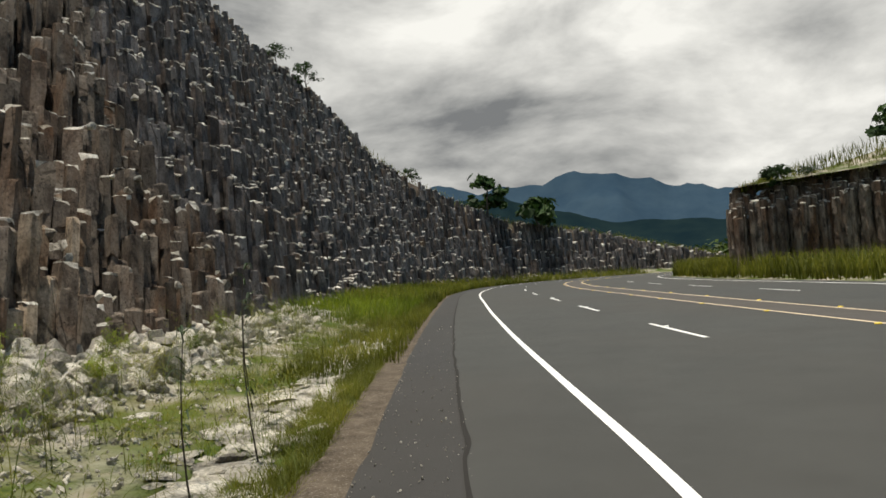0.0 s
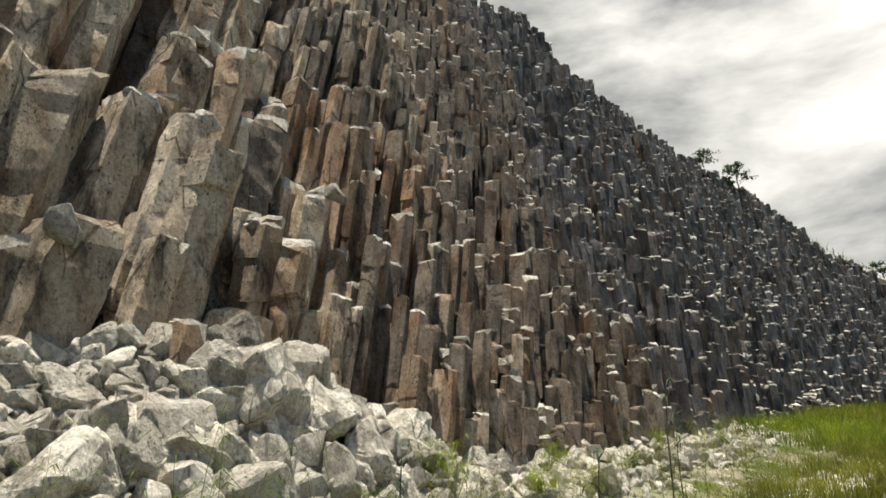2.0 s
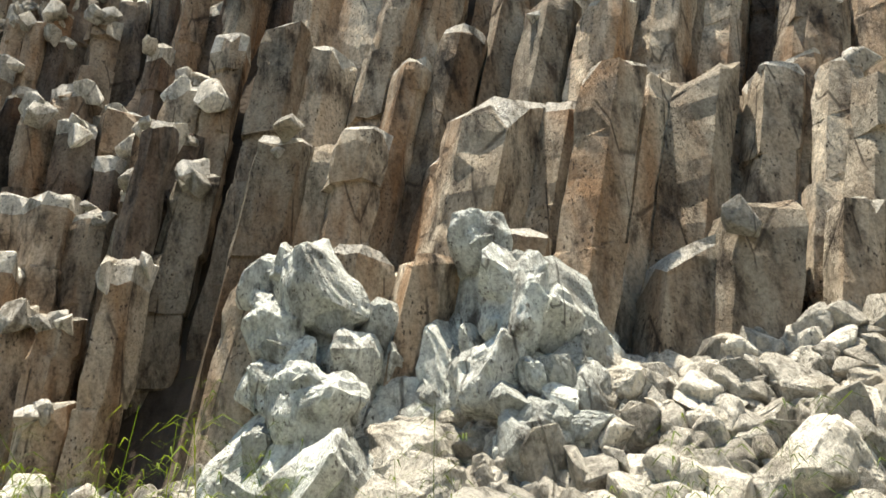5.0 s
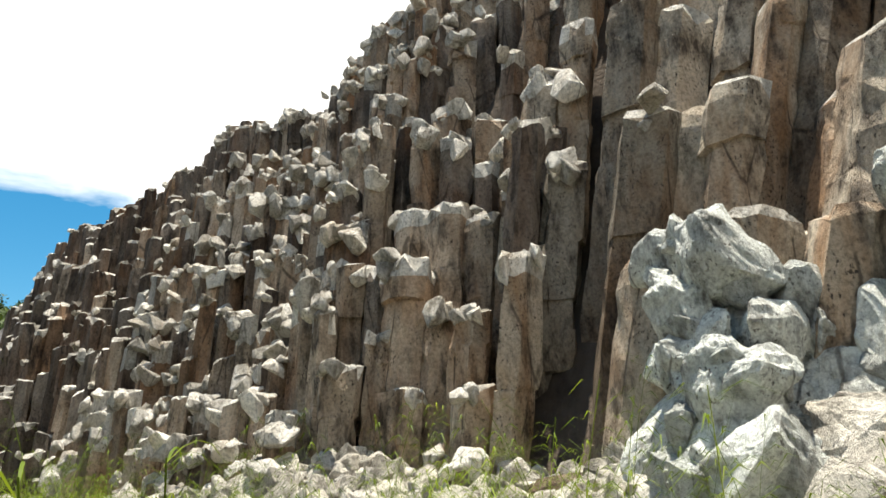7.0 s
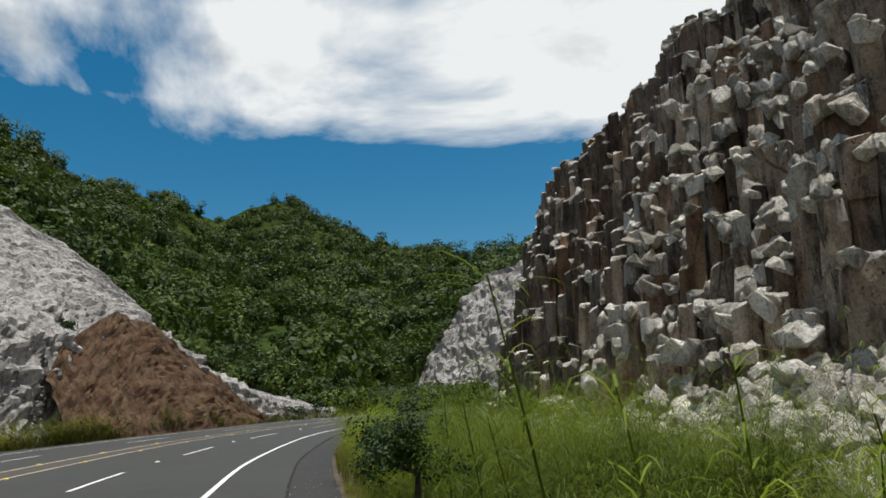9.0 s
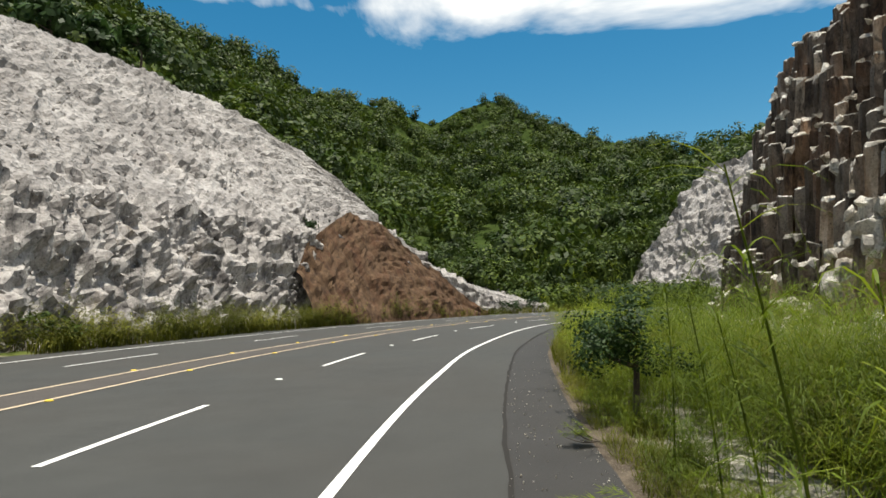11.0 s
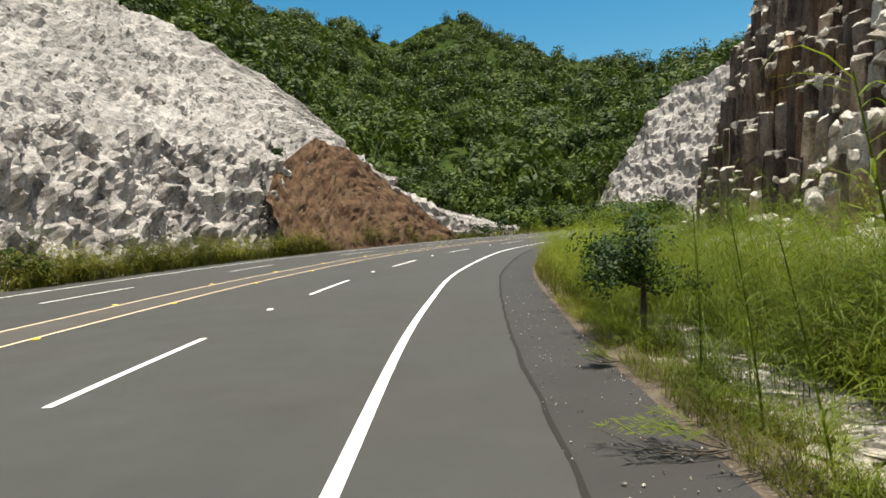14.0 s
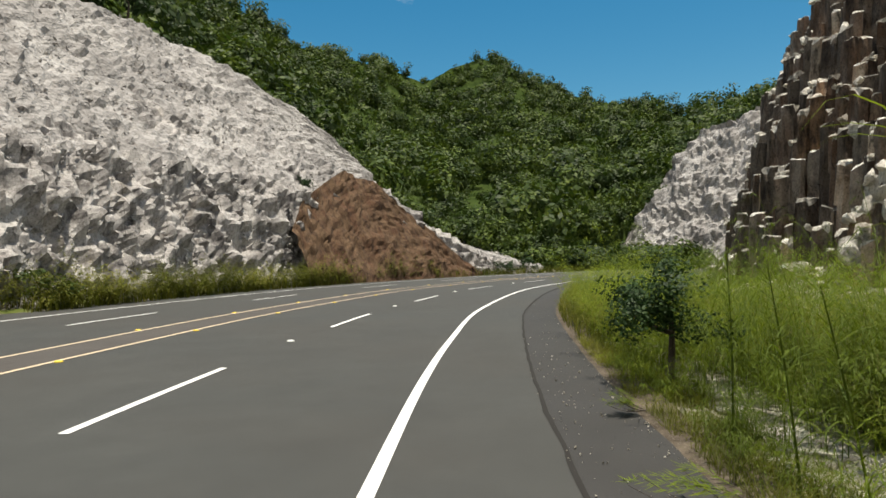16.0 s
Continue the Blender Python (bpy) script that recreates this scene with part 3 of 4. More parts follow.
                    dark = rng.random() < 0.5 * float(fade(-s, 3, 8)) + 0.35 * float(fade(s, 2, 6))
                    ob = mesh_ob("column", me_v, f, [ROCK_DARK if dark else ROCK_PIECE, ROCK_SUN_BREAK], cliff, slots=sl)
                    ob.location = (x, y, 0)
                    pieces += 1
                elif s < -22 + 5 * fbm(s * 0.2, d * 0.3, 9.0):
                    far_rest.add(v, f, sl)
                else:
                    if rng.random() < (0.7 * (1 - float(fade(-s, 8, 17))) if s < 0 else 0.65 * (1 - float(fade(s, 14, 28)))):
                        sl = [2 if q_ == 0 else q_ for q_ in sl]
                    rest.add(v, f, sl)
    a = rest.build("column_rest", [ROCK_DARK, ROCK_SUN_BREAK, ROCK_TAN], cliff, "slender dark brown columns with pale broken heads")
    b = far_rest.build("column_rest", [ROCK_GREY, ROCK_SUN_BREAK], cliff, "grey weathered columns with rubble ledges")
    c = chunks.build("ledge_block", ROCK_SUN_BREAK, cliff, "pale broken blocks lying on the ledges")
    for o in (a, b, c):
        o["kind"] = "stuff"


# ---- loose rock ----


def boulder_mesh(g, pts=18, rough=False):
    bm = bmesh.new()
    for _ in range(pts):
        p = Vector(g.normal(0, 1, 3)).normalized() * g.uniform(0.8, 1.05)
        k = max(abs(p.x), abs(p.y), abs(p.z)) ** 0.6
        bm.verts.new((p.x / k * 0.6, p.y / k * 0.46, p.z / k * 0.42))
    r = bmesh.ops.convex_hull(bm, input=bm.verts)
    bmesh.ops.delete(bm, geom=[e for e in r["geom_interior"] if isinstance(e, bmesh.types.BMVert)], context="VERTS")
    bmesh.ops.bevel(bm, geom=bm.edges[:], offset=0.03, segments=1, affect="EDGES", clamp_overlap=True)
    if rough:
        bmesh.ops.triangulate(bm, faces=bm.faces)
        bmesh.ops.subdivide_edges(bm, edges=bm.edges[:], cuts=3, use_grid_fill=True)
        o = Vector(g.uniform(-50, 50, 3))
        for v in bm.verts:
            v.co += v.co.normalized() * (0.085 * noise.fractal(v.co * 2.6 + o, 1.0, 2.0, 3) + 0.022 * noise.fractal(v.co * 11.0 + o, 0.8, 2.0, 2))
    bmesh.ops.recalc_face_normals(bm, faces=bm.faces)
    me = bpy.data.meshes.new("boulder")
    bm.to_mesh(me)
    bm.free()
    me.materials.append(BOULDER)
    return me


BOULDERS = [boulder_mesh(rng, int(n), True) for n in rng.integers(11, 19, 12)]
HULLS = []
for me in [boulder_mesh(rng, 12) for _ in range(6)]:
    HULLS.append((np.array([v.co[:] for v in me.vertices]), [tuple(p.vertices) for p in me.polygons]))


def turned(v, g):
    return v @ np.array(Euler(g.uniform(0, 6.28, 3)).to_matrix()).T


def strew():
    """Fallen blocks on the apron, and the rubble between them."""
    for i in range(290):
        s = rng.normal(-0.5, 5.0) if i < 230 else rng.uniform(-20, 22)
        d = rng.uniform(6.6, 9.9)
        size = rng.choice([0.28, 0.4, 0.6, 0.85, 1.15], p=[0.36, 0.34, 0.2, 0.08, 0.02]) * (1.0 if abs(s) < 6 else 0.6)
        if i < 16:
            s, d, size = rng.uniform(-9, -3.5), rng.uniform(8.0, 9.4), rng.uniform(0.6, 0.9)
        z = float(talus(s, d))
        x, y = at(s, d)
        ob = new("boulder", BOULDERS[i % len(BOULDERS)])
        ob.matrix_basis = Matrix.Translation((float(x), float(y), z + 0.1 * size)) @ Euler(rng.uniform(0, 6.28, 3)).to_matrix().to_4x4() @ Matrix.Scale(size * 1.25, 4)
        tagged(ob, "pale angular basalt boulder in the rubble heap", "boulder", "fallen boulders")
    h = Heap()
    for i in range(12000):
        s = rng.normal(-1, 6) if i < 6000 else rng.uniform(-30, 22)
        d = 3.6 + 6.6 * rng.beta(2.4, 1.3)
        size = 0.035 + (0.10 if d < 6.4 else 0.22) * rng.random() ** 3 + 0.45 * (d > 7.0) * rng.random() ** 4 + 0.1 * (d > 6.8) * rng.random()
        x, y = at(s, d)
        v, f = HULLS[i % len(HULLS)]
        h.add(turned(v, rng) * size + (float(x), float(y), float(talus(s, d)) + 0.15 * size), f)
    for i in range(900):
        s, d = rng.uniform(-24, 20), rng.normal(3.97, 0.3)
        x, y = at(s, d)
        v, f = HULLS[i % len(HULLS)]
        h.add((v * (1.3, 1.3, 0.3)) @ np.array(Euler((rng.normal(0, 0.1), rng.normal(0, 0.1), rng.uniform(0, 6.28))).to_matrix()).T * rng.uniform(0.15, 0.55) + (float(x), float(y), float(talus(s, d)) + 0.04), f)
    tagged(h.build("rubble", BOULDER), "pale broken stones and gravel below the cliff", "rubble", kind="stuff")
    # the apron itself
    ss, dd = np.arange(-30, 28, 0.35), np.arange(5.5, 10.6, 0.3)
    A, D = np.meshgrid(ss, dd, indexing="ij")
    x, y = at(A.ravel(), D.ravel())
    z = talus(A.ravel(), D.ravel()) + np.array([0.16 * fbm(a * 1.3, b * 1.3, 2.0) for a, b in zip(x, y)]) - 0.05
    z = np.where(D.ravel() < 5.6, z - 0.3, z)
    n = len(dd)
    f = [(i * n + j, i * n + j + 1, (i + 1) * n + j + 1, (i + 1) * n + j) for i in range(len(ss) - 1) for j in range(n - 1)]
    tagged(mesh_ob("rubble_apron", np.stack([x, y, z], -1), f, BOULDER), "pale dusty rubble slope at the foot of the cliff", "rubble slope", kind="structure")


KNOBS = [boulder_mesh(rng, int(n), True) for n in rng.integers(14, 24, 9)]
for me in KNOBS:
    me.materials[0] = OUTCROP


def knobby_outcrop(y0, y1, x, depth, tops, count, label):
    """A mass of welded blocks that leans on the columns: tops are the heights along it, from y0 to y1."""
    root = new("rock_outcrop")
    root.location = (x - depth * 0.5, 0.5 * (y0 + y1), 0)
    tagged(root, label, "rock outcrop", "pale outcrops")
    # the solid core
    us, vs = np.linspace(0, 1, 40), np.linspace(0, 1.4, 40)

    def place(u, v, sink=0.0):
        top = np.interp(u, np.linspace(0, 1, len(tops)), tops)
        bulge = depth * math.sin(math.pi * min(max(u, 0.0), 1.0)) ** 0.4
        q = min(v, 1.0)
        return Vector((x - bulge + 0.85 * depth * q ** 1.15 + max(v - 1, 0) * 3.0 + sink, y0 + (y1 - y0) * u, -0.3 + (top + 0.3) * q - 0.4 * sink))
    core = [place(u, v, 0.2 - 0.12 * fbm(u * 6, v * 6, y0)) - root.location for u in us for v in vs]
    m = len(vs)
    f = [(i * m + j, (i + 1) * m + j, (i + 1) * m + j + 1, i * m + j + 1) for i in range(len(us) - 1) for j in range(m - 1)]
    mesh_ob("core", core, f, OUTCROP, root)
    for i in range(count):
        u, v = rng.uniform(0.04, 0.96), rng.uniform(0.0, 1.02)
        size = rng.choice([0.38, 0.55, 0.8, 1.1], p=[0.34, 0.34, 0.22, 0.10])
        ob = new("block", KNOBS[i % len(KNOBS)])
        ob.parent = root
        turn = Euler((rng.normal(0, 0.35), rng.normal(-0.45, 0.25), rng.normal(0, 0.7))).to_matrix().to_4x4()
        ob.matrix_basis = Matrix.Translation(place(u, v, 0.12 * size) - root.location) @ turn @ Matrix.Diagonal((size * 0.85, size * rng.uniform(0.7, 1.1), size * rng.uniform(1.2, 1.9), 1))


def build_outcrops():
    knobby_outcrop(1.75, -0.6, 8.45, 1.9, (3.8, 4.2, 3.8, 3.2, 2.6, 2.0), 110, "pale grey-green knobbly rock mass against the columns")
    knobby_outcrop(-0.5, -3.1, 8.35, 1.7, (3.6, 4.2, 3.8, 3.2, 2.5, 1.6), 100, "pale cracked knobbly rock mass at the columns' foot")
    ob = new("boulder", BOULDERS[3])
    ob.matrix_basis = Matrix.Translation((6.15, -0.75, 0.95)) @ Euler((0.2, 0.35, 0.4)).to_matrix().to_4x4() @ Matrix.Diagonal((1.5, 1.9, 1.1, 1))
    tagged(ob, "large flat grey boulder below the outcrops", "boulder", "fallen boulders")


# ---- the cut across the road ----


def craggy(name, fn, us, vs, mat, amp, label, size=1.0):
    """A rough rock face: fn(u, v) gives x, y, z; roughened by ridged noise."""
    U, V = np.meshgrid(us, vs, indexing="ij")
    p = np.array([fn(a, b) for a, b in zip(U.ravel(), V.ravel())]).reshape(len(us), len(vs), 3)
    du, dv = np.gradient(p, axis=0), np.gradient(p, axis=1)
    n = np.cross(du, dv)
    n /= np.linalg.norm(n, axis=2)[..., None] + 1e-9
    a = np.array([noise.hetero_terrain(Vector(q) * 0.33 * size, 0.9, 2.1, 5, 0.6) for q in p.reshape(-1, 3)]).reshape(len(us), len(vs))
    c = np.array([abs(noise.noise(Vector((q[0] * 1.1, q[1] * 1.1, q[2] * 0.5)) * size)) for q in p.reshape(-1, 3)]).reshape(len(us), len(vs)) * 1.6
    p = p + n * (amp * (np.where(np.asarray(vs) < 1.05, 1.0, 0.6) if vs[-1] > 2 else 1.0) * (0.5 * (a - 0.7) + 0.8 * (c - 0.4)))[..., None]
    m = len(vs)
    f = [(i * m + j, i * m + j + 1, (i + 1) * m + j + 1, (i + 1) * m + j) for i in range(len(us) - 1) for j in range(m - 1)]
    return mesh_ob(name, p.reshape(-1, 3), f, mat, label=label)


def cut_profile(s, v):
    """v runs from the foot (0) over the lower face (1) and bench (1.2) to the crest (2.2) and beyond."""
    H = float(cut_top(s))
    low = min(8.0 + 0.8 * fbm(s * 0.1, 4.0), H * 0.62)
    up = H - low
    off = np.interp(v, [0, 1, 1.2, 2.2, 2.5], [0, low * 0.35, low * 0.35 + 1.8, low * 0.35 + 1.8 + up / 1.05, low * 0.35 + 1.8 + up / 1.05 + 12])
    z = np.interp(v, [0, 1, 1.2, 2.2, 2.5], [-0.3, low, low + 0.5, H, H + 3])
    x, y = at(s, -(19.6 + off))
    return float(x), float(y), float(z)


def build_cut():
    ss, vs = np.arange(-12, 68.0, 0.3), np.concatenate([np.linspace(0, 1, 30), np.linspace(1.04, 2.2, 62), [2.35, 2.5]])
    ob = craggy("cut_face", cut_profile, ss, vs, ROCK_CUT, 1.0, "", 1.5)
    ob.data.materials.append(SCREE)
    ob.data.polygons.foreach_set("material_index", [int(v > 1.12 + 0.5 * fbm(a * 0.22, v * 3.0, 2.0) + rng.uniform(-0.08, 0.08)) for a in ss[:-1] for v in vs[:-1]])
    tagged(ob, "pale grey-white rock cut with a steep lower face and a scree slope", "rock cut", kind="structure")
    h = Heap()
    OCTA = np.array([(1, 0, 0), (0, 0.8, 0), (-0.9, 0.1, 0), (0, -0.9, 0.1), (0.1, 0, 0.6), (0, 0.1, -0.6)])
    OF = [(0, 1, 4), (1, 2, 4), (2, 3, 4), (3, 0, 4), (1, 0, 5), (2, 1, 5), (3, 2, 5), (0, 3, 5)]
    for i in range(14000):
        s, v = rng.uniform(-10, 66), rng.choice([rng.uniform(0, 1), rng.uniform(1.05, 2.25)], p=[0.35, 0.65])
        p = np.array(cut_profile(s, v))
        h.add(turned(OCTA, rng) * (0.04 + 0.24 * rng.random() ** 3) + p, OF)
    tagged(h.build("cut_rubble", SCREE), "loose white stones over the cut slope", "rubble", kind="stuff")

    def brown(u, v):
        # a leaning wedge: u along the road, v up
        s = 43.5 + 17.5 * u
        top = np.interp(u, [0, 0.12, 0.42, 0.55, 1.0], [4.4, 6.8, 10.2, 9.4, 0.2])
        x, y = at(s, -(18.3 + v * top * 0.55 - 1.2 * math.sin(3.1 * u)))
        return float(x), float(y), -0.3 + v * top
    ob = craggy("brown_outcrop", brown, np.linspace(0, 1, 60), np.linspace(0, 1, 34), ROCK_BROWN, 0.45, "", 1.3)
    tagged(ob, "wedge of red-brown weathered rock beside the road", "rock outcrop", kind="structure")

    def scree(u, v):
        az, el1 = radians(17.6 + 14 * u), radians(np.interp(u, [0, 0.12, 0.3, 0.46, 0.6, 1], [0.0, 4.0, 7.2, 9.9, 10.2, 13]))
        r = 90 + 14 * v
        z1 = 1.6 + 104 * math.tan(el1)
        return r * math.sin(az), r * math.cos(az), -0.5 + v * (z1 + 0.5)
    ob = craggy("scree_slope", scree, np.linspace(0, 1, 70), np.linspace(0, 1, 50), SCREE, 1.2, "", 1.2)
    tagged(ob, "pale scree slope below the wooded hill", "scree slope", kind="structure")

    # the outcrop on the inside of the far bend
    def block(u, v):
        pts = np.array([(-36, -68.5), (-26.6, -50.6), (-26.8, -49.4), (-36, -45.5), (-52, -38), (-70, -31)])
        L = np.concatenate([[0], np.cumsum(np.hypot(*np.diff(pts, axis=0).T))])
        x, y = np.interp(u * L[-1], L, pts[:, 0]), np.interp(u * L[-1], L, pts[:, 1])
        H = np.interp(u, [0, 0.3, 0.36, 0.5, 1], [6.6, 7.1, 7.3, 8.0, 10.0])
        k = v * H * 0.12
        return x - k * 0.8, y - k * 0.8, -0.3 + v * (H + 0.3)
    h = Heap()
    for i in range(900):
        u, row = rng.random(), rng.integers(0, 3)
        x, y, H = block(u, 1.0)
        vv, ff, sl = column(rng.uniform(0.22, 0.42), H - 1.5 + 0.75 * row + rng.uniform(-0.9, 0.3), -0.3, 5, rng, 0.9, 0.12)
        h.add(vv + (x - 0.45 * row + rng.normal(0, 0.2), y - 0.45 * row + rng.normal(0, 0.25), 0), ff, sl)
    ob = h.build("far_outcrop", [ROCK_DARK, ROCK_SUN_BREAK])
    tagged(ob, "brown columnar rock outcrop with a grassy top", "rock outcrop", kind="structure")
    pts = [block(u, 1.0) for u in np.linspace(0, 1, 50)]
    v = [(x + 0.2, y + 0.2, z - 0.1) for x, y, z in pts] + [(x - 6, y - 5, z + 0.5 + 0.2 * min(max(-27 - x, 0), 30)) for x, y, z in pts] + [(x - 25, y - 22, z + 1.0 + 0.26 * min(max(-27 - x, 0), 30)) for x, y, z in pts]
    f = [(i + 50 * k, i + 1 + 50 * k, i + 51 + 50 * k, i + 50 + 50 * k) for k in (0, 1) for i in range(49)]
    tagged(mesh_ob("outcrop_top", v, f, GROUND), "grassy ground on top of the outcrop", "ground", kind="structure")


# ---- distance ----


def ridge(name, mat, az0, az1, r, prof, label, depth=0.25, rough=1.6, n=200):
    """A mountain range: prof gives the crest's elevation in degrees over the azimuth."""
    az = np.linspace(az0, az1, n)
    e = np.interp(az, *np.array(prof).T)
    e = e * (1 + np.array([0.09 * fbm(a * 0.35, r * 0.01, 1.0, 5) for a in az]))
    v, rows = [], 14
    for k in range(rows):
        q = k / (rows - 1)
        rr = r * (1 - depth * (1 - q))
        for a, el in zip(az, e):
            zt = 1.6 + r * math.tan(radians(el))
            x, y = rr * math.sin(radians(a)), rr * math.cos(radians(a))
            bump_ = rough * 0.12 * zt * fbm(x * 9 / r, y * 9 / r, 3.0, 5) * (0.35 + 0.65 * math.sin(math.pi * min(q * 1.0, 1)))
            v.append((x, y, -3 + (zt + 3) * q ** 1.3 + bump_ * (1 if k else 0)))
    f = [(k * n + i, k * n + i + 1, (k + 1) * n + i + 1, (k + 1) * n + i) for k in range(rows - 1) for i in range(n - 1)]
    tagged(mesh_ob(name, v, f, mat, smooth=True), label, "mountain", kind="structure")


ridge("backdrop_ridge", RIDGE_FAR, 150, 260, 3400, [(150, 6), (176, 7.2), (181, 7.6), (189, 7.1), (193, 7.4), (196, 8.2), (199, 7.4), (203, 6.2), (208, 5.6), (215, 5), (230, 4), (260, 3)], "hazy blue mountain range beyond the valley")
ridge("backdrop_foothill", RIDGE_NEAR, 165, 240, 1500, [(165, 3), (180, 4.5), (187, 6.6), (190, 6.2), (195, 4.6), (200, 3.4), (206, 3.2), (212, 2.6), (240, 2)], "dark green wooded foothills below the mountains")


def hill_z(az, q):
    """A point of the wooded hill: azimuth in degrees, q from its foot (0) to its crest (1)."""
    foot = np.interp(az, [-40, -20, -10, -4, 0, 6, 12, 18, 30], [20, 14, 9.0, 4.5, 2.0, 0.6, 0.2, 3, 8.5])
    top = np.interp(az, [-40, -30, -20.5, -15.7, -9.3, -5.5, -2, 1.5, 3.9, 6.2, 8, 10.2, 12.6, 16, 20.9, 22.6, 24.6, 27, 30], [25, 24.5, 22.0, 20.8, 17.8, 16.9, 16.4, 14.7, 16.0, 16.8, 16.6, 15.2, 13.9, 12.5, 12.0, 11.0, 11.4, 11.4, 12])
    r0 = np.interp(az, [-40, -20, -8, 0, 6, 12, 18, 30], [80, 92, 90, 84, 84, 88, 104, 110])
    r1 = np.interp(az, [-40, -25, -10, 0, 8, 20, 30], [100, 120, 200, 260, 260, 230, 230])
    r = r0 + (r1 - r0) * q
    el = foot + (top - foot) * max(q, 0.0) ** 0.75
    return r * math.sin(radians(az)), r * math.cos(radians(az)), 1.6 + r * math.tan(radians(el))


def crown_proto(g, leaves, flat=0.8, size=0.2):
    """Leaf quads over an uneven crown of unit radius."""
    lobes = g.normal(0, 0.42, (6, 3)) * (1, 1, flat)
    c = lobes[g.integers(0, 6, leaves)] + (lambda w: w / np.linalg.norm(w, axis=1)[:, None])(g.normal(0, 1, (leaves, 3))) * g.uniform(0.35, 0.62, (leaves, 1)) * (1, 1, flat)
    out = c / np.linalg.norm(c, axis=1)[:, None] + (0, 0, 0.35) + g.normal(0, 0.45, (leaves, 3))
    a = np.cross(out, g.normal(0, 1, (leaves, 3)))
    a /= np.linalg.norm(a, axis=1)[:, None]
    b = np.cross(a, out)
    b /= np.linalg.norm(b, axis=1)[:, None]
    s = size * g.uniform(0.6, 1.3, (leaves, 1))
    return np.stack([c - a * s, c + b * s * 0.55, c + a * s, c - b * s * 0.55], 1).reshape(-1, 3)


def crowns(name, places, radii, protos, mat):
    out = []
    for p, r in zip(places, radii):
        q = protos[rng.integers(len(protos))]
        t = rng.uniform(0, 6.28)
        c, s = math.cos(t), math.sin(t)
        out.append(q @ np.array([[c, s, 0], [-s, c, 0], [0, 0, 1]]) * r * (1, 1, rng.uniform(0.8, 1.2)) + p)
    v = np.concatenate(out)
    f = np.arange(len(v)).reshape(-1, 4)
    return mesh_ob(name, v, f.tolist(), mat)


def build_hill():
    azs, qs = np.linspace(-40, 34, 94), np.concatenate([[-0.03], np.linspace(0, 1.0, 40)])
    v = [(x, y, -3.0 if q < 0 else z + 1.2 * fbm(x * 0.05, y * 0.05)) for a in azs for q in qs for x, y, z in [hill_z(a, max(q, -0.005) if q > 0 else q * 0.1)]]
    n = len(qs)
    f = [(i * n + j, i * n + j + 1, (i + 1) * n + j + 1, (i + 1) * n + j) for i in range(len(azs) - 1) for j in range(n - 1)]
    tagged(mesh_ob("hill", v, f, WOODFLOOR, smooth=True), "steep hillside under dense forest", "hill", kind="structure")
    protos = [crown_proto(rng, 420, 0.75, 0.12) for _ in range(7)]
    pl, rd = [], []
    while len(pl) < 1250:
        a, q = rng.uniform(-38, 30), rng.random() ** 0.8
        x, y, z = hill_z(a, q)
        r = math.hypot(x, y)
        if rng.random() > r / 260:
            continue
        k = rng.choice([rng.uniform(1.6, 3.0), rng.uniform(3.0, 5.6)], p=[0.5, 0.5]) * (1.0 - 0.3 * q)
        pl.append((x, y, z + 0.55 * k))
        rd.append(k)
    for i in range(320):
        x, y, z = hill_z(rng.uniform(-6, 24), rng.random() ** 2 * 0.3)
        k = rng.uniform(1.1, 2.4)
        pl.append((x, y, z + 0.5 * k))
        rd.append(k)
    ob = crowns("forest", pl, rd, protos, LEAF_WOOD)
    tagged(ob, "dense green broadleaf forest on the hillside", "forest", kind="stuff")


tagged(ribbon("ditch_lining", 3.66, 4.28, -0.13, BOULDER, -24, 18, thick=0.12, wave=0.25, step=0.4), "pale broken stone lining of the roadside ditch", "ditch", kind="structure")
build_hill()
build_cut()
grow_cliff()
strew()
build_outcrops()

# ---- plants ----


def blades(places, height, width, bend, g, segs=3):
    """Curved tapering blades at places (n, 3); returns verts and faces."""
    n = len(places)
    h = height * g.uniform(0.55, 1.2, n)
    t = g.uniform(0, 2 * math.pi, n)
    out = np.stack([np.cos(t), np.sin(t)], -1)
    side = np.stack([-np.sin(t), np.cos(t)], -1)
    tw = g.uniform(-0.8, 0.8, n)
    side = side * np.cos(tw)[:, None] + out * np.sin(tw)[:, None]
    k = bend * g.uniform(0.3, 1.3, n)
    vs = []
    for q in np.linspace(0, 1, segs + 1):
        c = places + np.concatenate([out * (k * h * q ** 2)[:, None], (h * (q - 0.32 * k * q ** 2))[:, None]], 1)
        w = width * (1 - q) ** 0.7 * 0.5 + 0.0006
        e = np.concatenate([side * w, np.zeros((n, 1))], 1)
        vs += [c - e, c + e]
    v = np.stack(vs, 1)
    m = 2 * (segs + 1)
    base = np.arange(n)[:, None, None] * m
    quad = np.array([[2 * i, 2 * i + 1, 2 * i + 3, 2 * i + 2] for i in range(segs)])[None]
    return v.reshape(-1, 3), (base + quad).reshape(-1, 4)


def on_ground(s, d):
    x, y = at(s, d)
    return np.stack([x, y, np.minimum(np.where(d > 2.45, talus(s, d), 0.1), 5.0) - 0.03], -1)


def patchy(n, s0, s1, d0, d1, scale=0.5, bias=0.0, seed=0.0, g=rng):
    """Places that come in patches."""
    s, d = g.uniform(s0, s1, n), g.uniform(d0, d1, n)
    keep = np.array([fbm(a * scale, b * scale, seed) + bias > 0 for a, b in zip(s, d)])
    return s[keep], d[keep]


